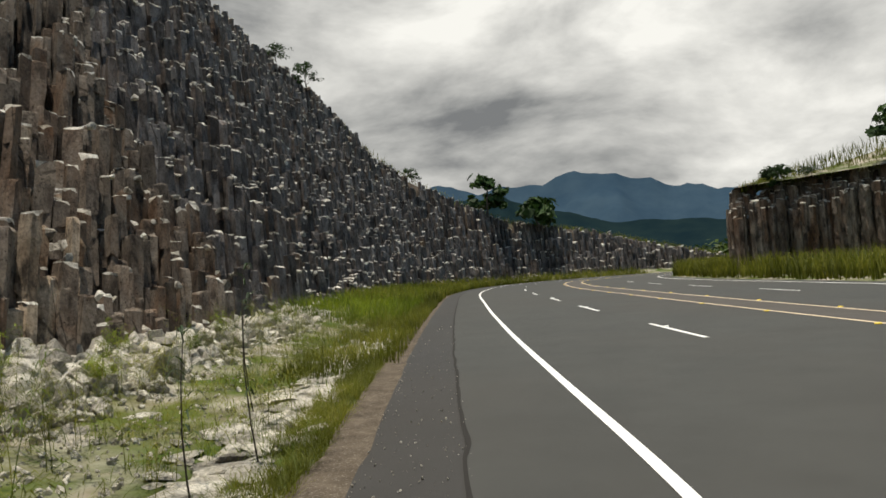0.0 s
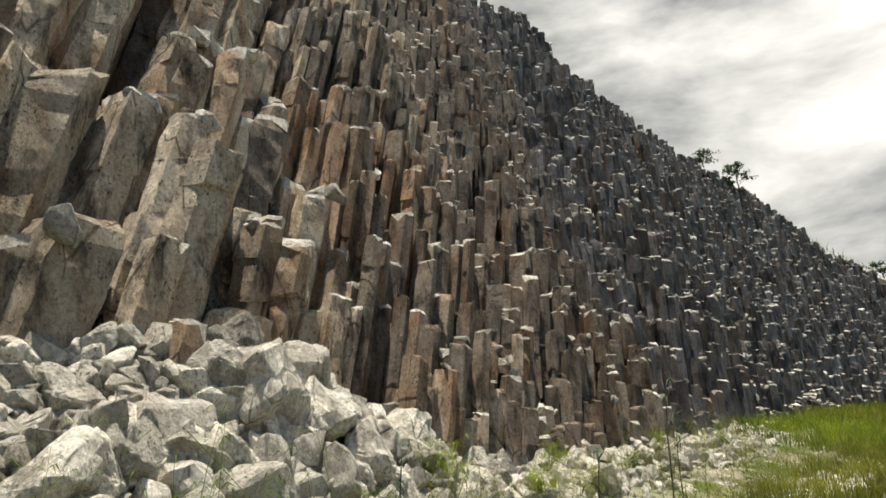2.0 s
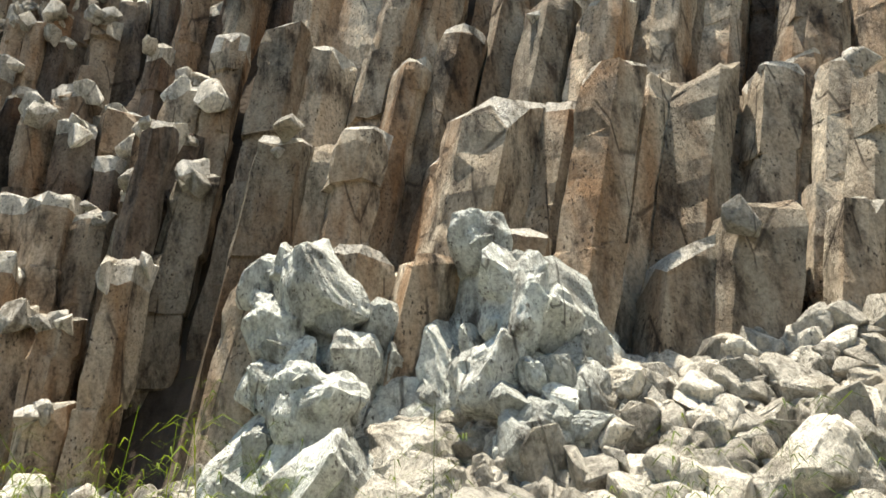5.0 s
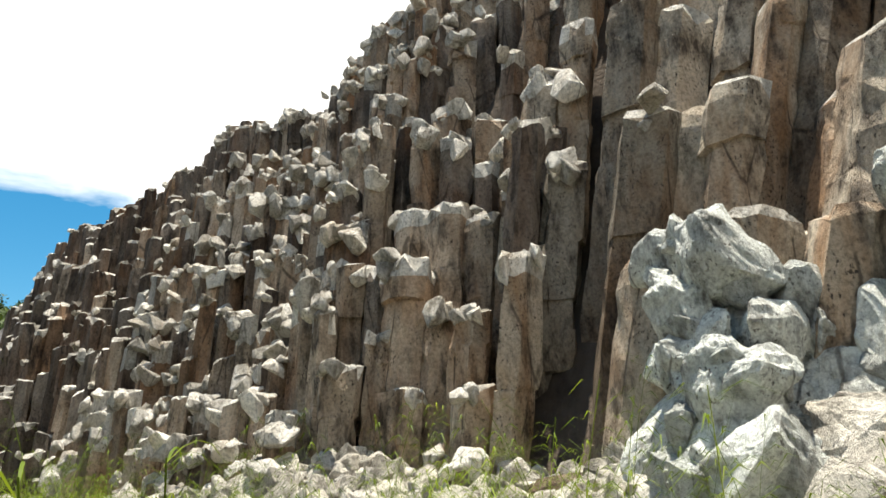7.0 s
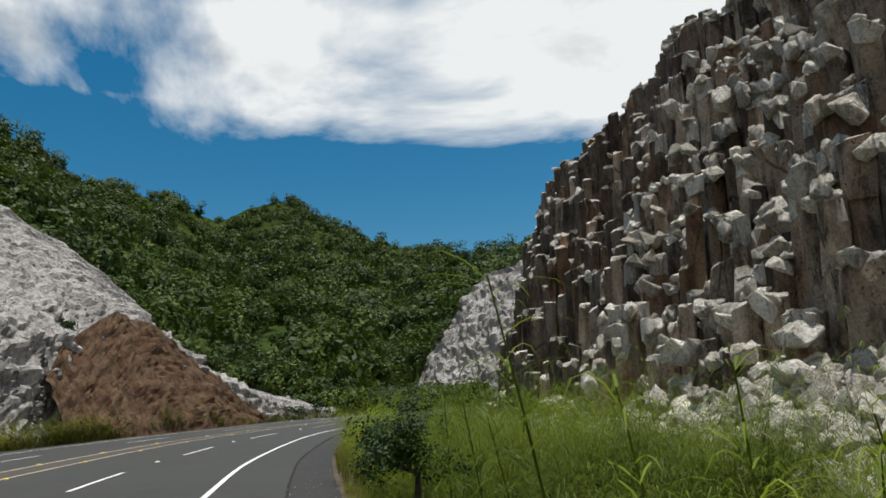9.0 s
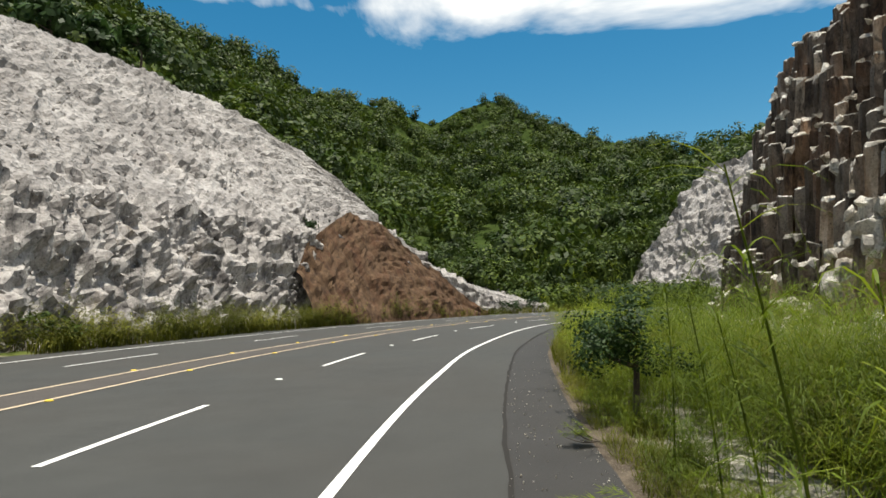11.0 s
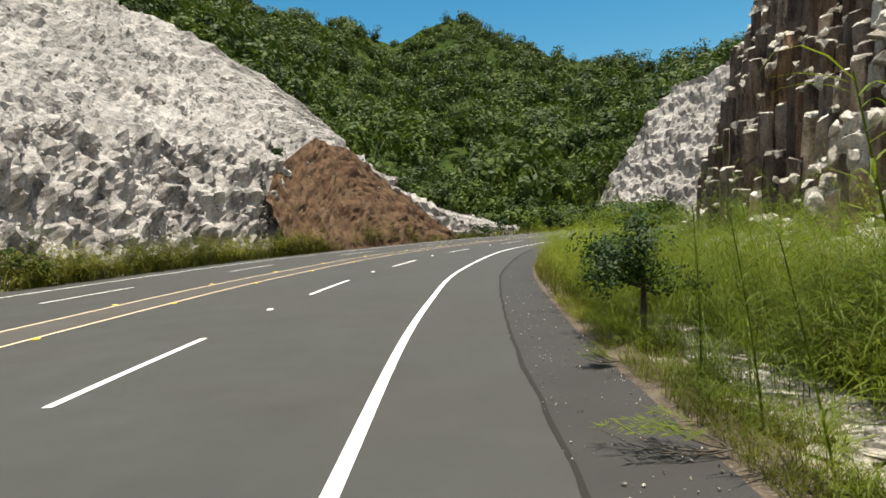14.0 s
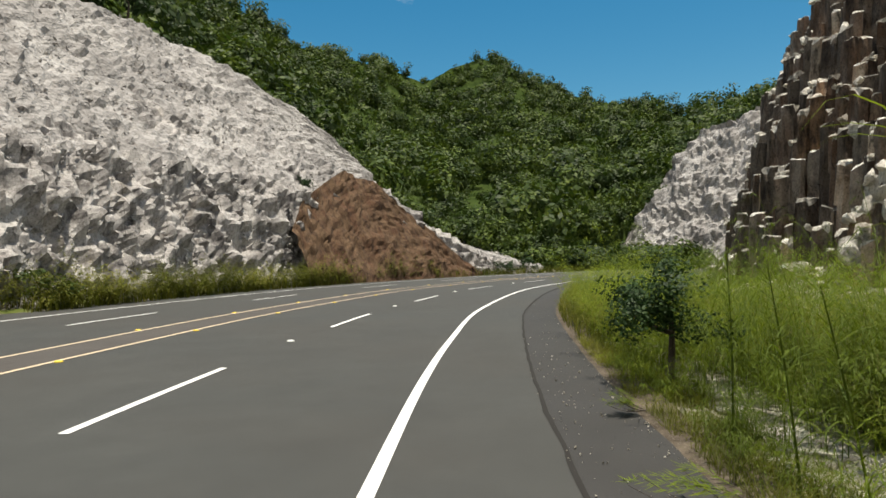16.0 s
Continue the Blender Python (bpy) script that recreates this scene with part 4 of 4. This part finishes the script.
def grass(name, specs, mat, label):
    vv, ff, n = [], [], 0
    for places, hgt, wid, bend in specs:
        v, f = blades(places, hgt, wid, bend, rng)
        vv.append(v)
        ff.append(f + n)
        n += len(v)
    ob = mesh_ob(name, np.concatenate(vv), np.concatenate(ff).tolist(), mat)
    tagged(ob, label, "grass", kind="stuff")


def verge(n, s0, s1, d0, d1, seed, bias=0.1, scale=0.5):
    return on_ground(*patchy(n, s0, s1, d0, d1, scale, bias, seed))


grass("verge_grass", [
    (verge(11000, 2, 14, 2.6, 3.5, 1.0, 0.05, 1.2), 0.3, 0.007, 0.8),
    (verge(12000, 14, 45, 2.6, 6.5, 2.0, 0.4), 0.5, 0.022, 0.5),
    (verge(12000, -14, 1.5, 2.95, 3.65, 3.0, 0.3, 0.9), 0.3, 0.008, 0.8),
    (verge(9000, -40, -12, 2.65, 5.0, 4.0, 0.25), 0.5, 0.022, 0.5),
    (verge(9000, -110, -40, 2.6, 9, 5.0, 0.6), 1.0, 0.07, 0.4)], GRASS_DRY, "yellow-green grass along the edge of the shoulder")
grass("meadow_grass", [
    (verge(8000, -26, 2, 3.2, 6.2, 7.0, -0.02, 0.8), 0.34, 0.010, 0.8),
    (verge(9000, -70, -26, 3.6, 8.8, 8.0, 0.3), 0.9, 0.035, 0.5),
    (verge(3000, 2, 30, 4.3, 8.6, 9.0, 0.1), 0.5, 0.012, 0.7)], GRASS, "green grass between stones below the cliff")


def far_side(n, s0, s1, u0, u1, bias, seed):
    s, u = patchy(n, s0, s1, u0, u1, 0.25, bias, seed)
    x, y = at(s, -u)
    return np.stack([x, y, np.full(len(x), 0.0)], -1)


grass("roadside_grass", [
    (far_side(9000, -5, 75, 17.3, 20.2, 0.35, 1.0), 0.85, 0.04, 0.4),
    (far_side(14000, -130, -20, 18.6, 27.0, 0.6, 2.0), 1.8, 0.08, 0.4)], GRASS_DRY, "tall yellow-green grass on the far side of the road")
# grass on the two heads of rock
tops = []
s, d = rng.uniform(-130, -74, 5000), rng.uniform(0, 9, 5000)
x, y = at(s, TOE + crest(s) / STEEP + d)
tops.append((np.stack([x, y, crest(s) - 0.4], -1), 0.9, 0.08, 0.4))
u, k = rng.random(7000), rng.random(7000)
px = np.interp(u, [0, 0.35, 0.48, 0.7, 1], [-36.8, -27.4, -36.8, -52.8, -70.8]) - 6 * k
py = np.interp(u, [0, 0.35, 0.48, 0.7, 1], [-69, -50.2, -46.3, -38.8, -31.8]) - 5 * k
tops.append((np.stack([px, py, np.interp(u, [0, 0.35, 0.5, 1], [6.0, 6.5, 7.4, 9.5]) + k * (0.5 + 0.2 * np.clip(-27 - px, 0, 30)) + 0.15], -1), 0.9, 0.07, 0.4))
grass("crest_grass", tops, GRASS_DRY, "dry yellow-green grass on top of the rock")


def feather_stems(places, height, g, leaves=20, reach=0.26, width=0.010):
    """Tall arching stems with thin pinnate leaves; one joined heap."""
    V, F, n = [], [], 0
    for p in places:
        h, t, k = height * g.uniform(0.55, 1.1) * (0.95 + 0.75 * fbm(p[0] * 0.9, p[1] * 0.9, 4.0)), g.uniform(0, 6.28), g.uniform(0.15, 0.7)
        o, sd = np.array([math.cos(t), math.sin(t), 0]), np.array([-math.sin(t), math.cos(t), 0])
        qs = np.linspace(0, 1, 6)
        c = np.array([p + o * k * h * q * q + (0, 0, h * (q - 0.25 * k * q * q)) for q in qs])
        for q, a, b in zip(qs, c, c[1:]):
            w = 0.005 * (1 - 0.75 * q)
            V += [a - sd * w, a + sd * w, b + sd * w * 0.85, b - sd * w * 0.85]
            F.append((n, n + 1, n + 2, n + 3))
            n += 4
        for i in range(leaves):
            q = g.uniform(0.22, 1.0)
            j = min(4, int(q * 5))
            a = c[j] + (c[j + 1] - c[j]) * (q * 5 - j)
            ta = g.uniform(0, 6.28)
            dirn = np.array([math.cos(ta), math.sin(ta), g.uniform(-0.15, 0.45)])
            sl = np.array([-math.sin(ta), math.cos(ta), 0]) * width * g.uniform(0.6, 1.2)
            L = reach * g.uniform(0.5, 1.3) * (1.15 - 0.6 * q)
            mid, tip = a + dirn * L * 0.5 + (0, 0, 0.02), a + dirn * L - (0, 0, 0.25 * L)
            V += [a, mid - sl * 0.5, tip, mid + sl * 0.5]
            F.append((n, n + 1, n + 2, n + 3))
            n += 4
    return V, F


def plant_stuff(name, places, height, mat, label, leaves=20, reach=0.26, width=0.010):
    V, F = feather_stems(places, height, rng, leaves, reach, width)
    tagged(mesh_ob(name, V, F, mat), label, "weeds", kind="stuff")


plant_stuff("tall_weeds", np.concatenate([verge(1300, 2.0, 10, 4.4, 6.8, 11.0, 0.3, 0.9), verge(170, 2, 10, 3.5, 4.35, 11.5, 0.1), verge(2000, 10, 26, 3.0, 7.2, 12.0, 0.4), verge(260, -3, 2.2, 3.8, 6.4, 13.0, 0.3)]), 1.7, GRASS,
            "dense tall feathery green weeds beside the shoulder", 44, 0.40, 0.010)
plant_stuff("tall_weeds", np.concatenate([verge(500, 2.4, 11, 4.3, 6.4, 15.0, 0.2, 1.1), verge(900, 11, 26, 2.85, 6.0, 15.0, 0.35), verge(420, -24, -3, 3.8, 7.4, 14.0, 0.1)]), 1.2, GRASS_DRY,
            "yellow-green feathery weeds among the stones", 40, 0.36, 0.010)
plant_stuff("low_weeds", verge(700, 2.0, 12, 2.75, 3.6, 16.0, 0.1, 1.2), 0.42, GRASS, "low green weeds on the verge", 16, 0.2, 0.009)
wide = [(far_side(2200, -2, 56, 17.4, 19.6, 0.35, 4.0), 1.3)]
plant_stuff("tall_weeds", wide[0][0], 1.9, GRASS_DRY, "pale green weeds at the foot of the far cut", 24, 0.42, 0.06)


def limb(bm, a, b, r0, r1, sides=7, bow=0.06):
    a, b = Vector(a), Vector(b)
    ax = (b - a).normalized()
    u = ax.orthogonal().normalized()
    w = ax.cross(u)
    rings = []
    for k in range(5):
        q = k / 4
        c = a.lerp(b, q) + u * bow * (b - a).length * math.sin(math.pi * q)
        r = r0 + (r1 - r0) * q
        rings.append([bm.verts.new(c + (u * math.cos(t) + w * math.sin(t)) * r) for t in np.linspace(0, 2 * math.pi, sides, endpoint=False)])
    for p, q in zip(rings, rings[1:]):
        for i in range(sides):
            bm.faces.new((p[i], p[(i + 1) % sides], q[(i + 1) % sides], q[i]))
    bm.faces.new(rings[-1])


def tree(name, x, y, z, height, spread, label, category, leaves=420, leaf_size=0.16, mat=LEAF_BUSH, flat=0.6, low=0.35):
    root = new(name)
    root.location = (x, y, z)
    tagged(root, label, category)
    bm = bmesh.new()
    top = Vector((rng.uniform(-0.1, 0.1) * height, rng.uniform(-0.1, 0.1) * height, height * 0.75))
    limb(bm, (0, 0, -0.15), top, 0.028 * height, 0.010 * height)
    ends = [top]
    for i in range(7):
        q = rng.uniform(low, 0.85)
        a = rng.uniform(0, 6.28)
        e = top * q + Vector((math.cos(a), math.sin(a), 0.45)) * spread * rng.uniform(0.4, 0.75)
        limb(bm, top * q, e, 0.012 * height, 0.004 * height, 5)
        ends.append(e)
    part("trunk", bm, BARK, root)
    pr = np.concatenate([crown_proto(rng, leaves // len(ends), flat, leaf_size * spread) * (spread * 0.48, spread * 0.48, spread * 0.42) / (1, 1, 1) + np.array(e) for e in ends])
    mesh_ob("crown", pr, np.arange(len(pr)).reshape(-1, 4).tolist(), mat, root)
    return root


def by_view(az, el, r):
    """A place by its bearing and elevation from the viewer's stand."""
    a = radians(az)
    return r * math.sin(a), r * math.cos(a), 1.62 + r * math.tan(radians(el))


# young tree in the weeds, and trees on the crests
x, y = at(9.4, 3.25)
tree("young_tree", float(x), float(y), -0.15, 2.1, 0.78, "dark green young tree among tall weeds", "tree", 4600, 0.11, flat=0.95, low=0.42)
def crest_place(s_):
    x, y = at(s_, TOE + crest(s_) / STEEP - 0.4)
    return float(x), float(y), float(crest(s_)) - 1.0


for s_, h, sp, lab in ((-93, 6.5, 3.0, "spreading dark tree on the grassy ledge"), (-99, 5.5, 3.2, "round dark bush tree on the grassy ledge"), (-61, 2.0, 1.3, "small shrub on the cliff's crest"),
                       (-68, 2.4, 1.5, "small shrub on the cliff's crest"), (-84, 2.0, 1.3, "small shrub on the cliff's crest"), (26, 1.4, 0.7, "thin shrub on the cliff's edge")):
    tree("tree" if h > 3 else "shrub", *crest_place(s_), h, sp, lab, "tree" if h > 3 else "shrub", 560, 0.15, low=0.1)
for az_, el_, r, h, sp, lab in ((-148.6, 5.2, 57, 1.9, 1.5, "green shrub on top of the outcrop"), (-146.4, 5.6, 58, 1.3, 1.0, "green shrub on top of the outcrop"),
                                (-141.0, 6.6, 60, 4.6, 2.4, "dark tree on top of the outcrop"), (-9.4, 6.2, 60, 1.6, 1.3, "dark bush on the bench of the rock cut"),
                                (-25.2, 19.2, 74, 5.0, 2.8, "broadleaf tree on the crest of the cut"), (-22.3, 18.6, 76, 5.5, 2.6, "broadleaf tree on the crest of the cut"),
                                (-28.5, 20.0, 72, 4.8, 3.0, "broadleaf tree on the crest of the cut")):
    x, y, z = by_view(az_, el_, r)
    tree("tree" if h > 3 else "shrub", x, y, z - 0.3, h, sp, lab, "tree" if h > 3 else "shrub", 560, 0.15, low=0.15)
# bushes along the far road side and behind the bend
for i in range(26):
    s_, u_ = rng.uniform(14, 26) if i < 6 else rng.uniform(58, 95), rng.uniform(18.3, 19.6)
    if i >= 14:
        s_, u_ = rng.uniform(-120, -95), rng.uniform(19, 30)
    x, y = at(s_, -u_)
    tree("bush", float(x), float(y), 0.0, rng.uniform(1.3, 2.2), rng.uniform(1.1, 1.7), "green leafy bush beside the road", "bush", 460, 0.15, LEAF_BUSH if i % 2 else LEAF_WOOD, low=0.1)
pl, rd = [], []
for i in range(420):
    a, r = rng.uniform(183, 240), rng.uniform(120, 210)
    k = rng.uniform(1.6, 3.6)
    pl.append((r * math.sin(radians(a)), r * math.cos(radians(a)), 0.3 * k))
    rd.append(k)
for i in range(160):
    a, r = rng.uniform(4, 24), rng.uniform(82, 96)
    k = rng.uniform(0.9, 2.2)
    pl.append((r * math.sin(radians(a)), r * math.cos(radians(a)), 0.6 * k))
    rd.append(k)
tagged(crowns("woods", pl, rd, [crown_proto(rng, 230, 0.72, 0.14) for _ in range(4)], LEAF_WOOD), "low green woods beyond the road's bends", "woods", kind="stuff")


def stalk(x, y, z, h, drift, label, leaves=26, mat=LEAF_BUSH):
    root = new("weed_stalk")
    root.location = (x, y, z)
    tagged(root, label, "weed")
    bm = bmesh.new()
    limb(bm, (0, 0, -0.05), (drift[0], drift[1], h), 0.011, 0.004, 6, 0.04)
    part("stem", bm, BARK if mat is LEAF_BUSH else GRASS, root)
    V, F = [], []
    reed = mat is GRASS
    for i in range(leaves):
        q = rng.uniform(0.2 if reed else 0.35, 1.0)
        a = np.array((drift[0] * q, drift[1] * q, h * q))
        t = rng.uniform(0, 6.28)
        L = rng.uniform(0.25, 0.62) * (1.2 - 0.5 * q) if reed else rng.uniform(0.14, 0.38)
        o, sd = np.array((math.cos(t), math.sin(t), 0.0)), np.array((-math.sin(t), math.cos(t), 0)) * (0.0065 if reed else 0.008)
        n, up = len(V), rng.uniform(0.5, 1.3)
        for k, (w, lift) in enumerate(((0.5, 0.0), (1.0, 0.09), (0.9, 0.13), (0.6, 0.11), (0.05, 0.0))):
            c = a + o * L * k / 4 + (0, 0, lift * L * 2.0 * up)
            V += [c - sd * w, c + sd * w]
        F += [(n + 2 * k, n + 2 * k + 1, n + 2 * k + 3, n + 2 * k + 2) for k in range(4)]
    mesh_ob("leaves", V, F, mat, root)


for s_, d_, h_, dr in ((-6.2, 3.6, 2.1, (0.05, 0.0)), (-4.7, 3.7, 1.5, (0.0, 0.05)), (-3.6, 4.6, 1.6, (0.1, 0.0)), (-9.5, 4.6, 1.7, (0.05, 0.05))):
    x, y = at(s_, d_)
    stalk(float(x), float(y), float(talus(s_, d_)), h_, dr, "thin dark weed stalk with sparse leaves")

for az_, r_, h_, dr in ((35.5, 3.1, 2.25, (-0.30, 0.15)), (43.0, 2.9, 1.75, (-0.2, 0.1)), (47.0, 3.3, 1.8, (-0.15, -0.1)), (30.0, 4.6, 1.6, (-0.2, 0.2)),
                        (26.0, 5.6, 1.7, (-0.15, 0.1)), (52.0, 3.2, 1.5, (0.2, 0.0)), (58.0, 3.4, 1.6, (-0.25, 0.1)), (22.0, 6.6, 1.8, (0.1, 0.2))):
    x, y, z = by_view(az_, 0, r_)
    stalk(x, y, -0.15, h_, dr, "tall green reed with narrow arching leaves", 46, GRASS)

def fallen_branch(x, y, heading, length):
    """A leafy bough that droops from the verge over the shoulder."""
    root = new("fallen_branch")
    root.location = (x, y, 0.0)
    tagged(root, "leafy green branch drooping over the asphalt shoulder", "branch")
    o, sd = Vector((math.cos(heading), math.sin(heading), 0)), Vector((-math.sin(heading), math.cos(heading), 0))
    tips, bm = [], bmesh.new()
    for a, ln, z1 in ((0.0, 1.0, 0.10), (0.45, 0.75, 0.16), (-0.4, 0.7, 0.06), (0.2, 0.85, 0.2), (-0.15, 0.6, 0.22)):
        e = (o * math.cos(a) + sd * math.sin(a)) * length * ln + Vector((0, 0, z1))
        limb(bm, (0, 0, 0.04), e, 0.008, 0.002, 5, 0.12)
        tips.append(e)
    part("stem", bm, BARK, root)
    V, F = [], []
    for e in tips:
        for i in range(46):
            q = rng.uniform(0.25, 1.0)
            a = np.array(e) * q + (0, 0, 0.12 * length * math.sin(math.pi * q) * 0.6 + 0.03)
            t = heading + rng.choice([-1, 1]) * rng.uniform(0.4, 1.1)
            dirn = np.array((math.cos(t), math.sin(t), rng.uniform(-0.25, 0.3)))
            w = np.array((-math.sin(t), math.cos(t), 0)) * 0.006
            L = rng.uniform(0.06, 0.16)
            n = len(V)
            V += [a, a + dirn * L * 0.5 - w, a + dirn * L, a + dirn * L * 0.5 + w]
            F.append((n, n + 1, n + 2, n + 3))
    mesh_ob("leaves", V, F, GRASS, root)


x, y = at(4.75, 2.6)
fallen_branch(float(x), float(y), radians(150), 0.85)
x, y = at(7.6, 2.55)
fallen_branch(float(x), float(y), radians(170), 0.4)

# clumps of weeds at the foot of the cliff and on its ledges
for s_, d_, sz in ((-15, 7.6, 0.7), (-12.5, 8.2, 0.9), (-10.5, 7.4, 0.6), (-8.4, 7.9, 0.9), (-6.2, 7.0, 0.8), (-4.1, 7.4, 0.7), (-1.5, 6.6, 0.6), (3.0, 6.9, 0.7), (5.2, 7.2, 0.8), (7.5, 7.4, 0.7), (11, 7.6, 0.9), (15, 7.8, 0.9), (-18, 8.0, 1.0), (-22, 7.5, 1.1)):
    x, y = at(s_, d_)
    root = new("weed_clump")
    root.location = (float(x), float(y), float(talus(s_, d_)) - 0.03)
    tagged(root, "green weed clump among the fallen stones", "weeds", "weed clumps")
    V, F = feather_stems(np.concatenate([rng.normal(0, 0.16 * sz, (22, 2)), np.zeros((22, 1))], 1), 1.0 * sz, rng, 22, 0.26, 0.014)
    mesh_ob("leaves", V, F, GRASS, root)


# grit on the shoulder and verge
h = Heap()
for i in range(2000):
    s_, d_ = rng.normal(0, 9), rng.choice([rng.uniform(1.5, 2.55), rng.uniform(2.4, 3.1)], p=[0.45, 0.55])
    x, y = at(s_, d_)
    v, f = HULLS[i % 6]
    h.add(turned(v, rng) * (0.007 + 0.026 * rng.random() ** 3 * (2 if d_ > 2.5 else 1)) + (float(x), float(y), 0.0 if d_ < 2.5 else float(talus(s_, d_))), f)
tagged(h.build("grit", BOULDER), "loose grit and pebbles along the shoulder", "grit", kind="stuff")
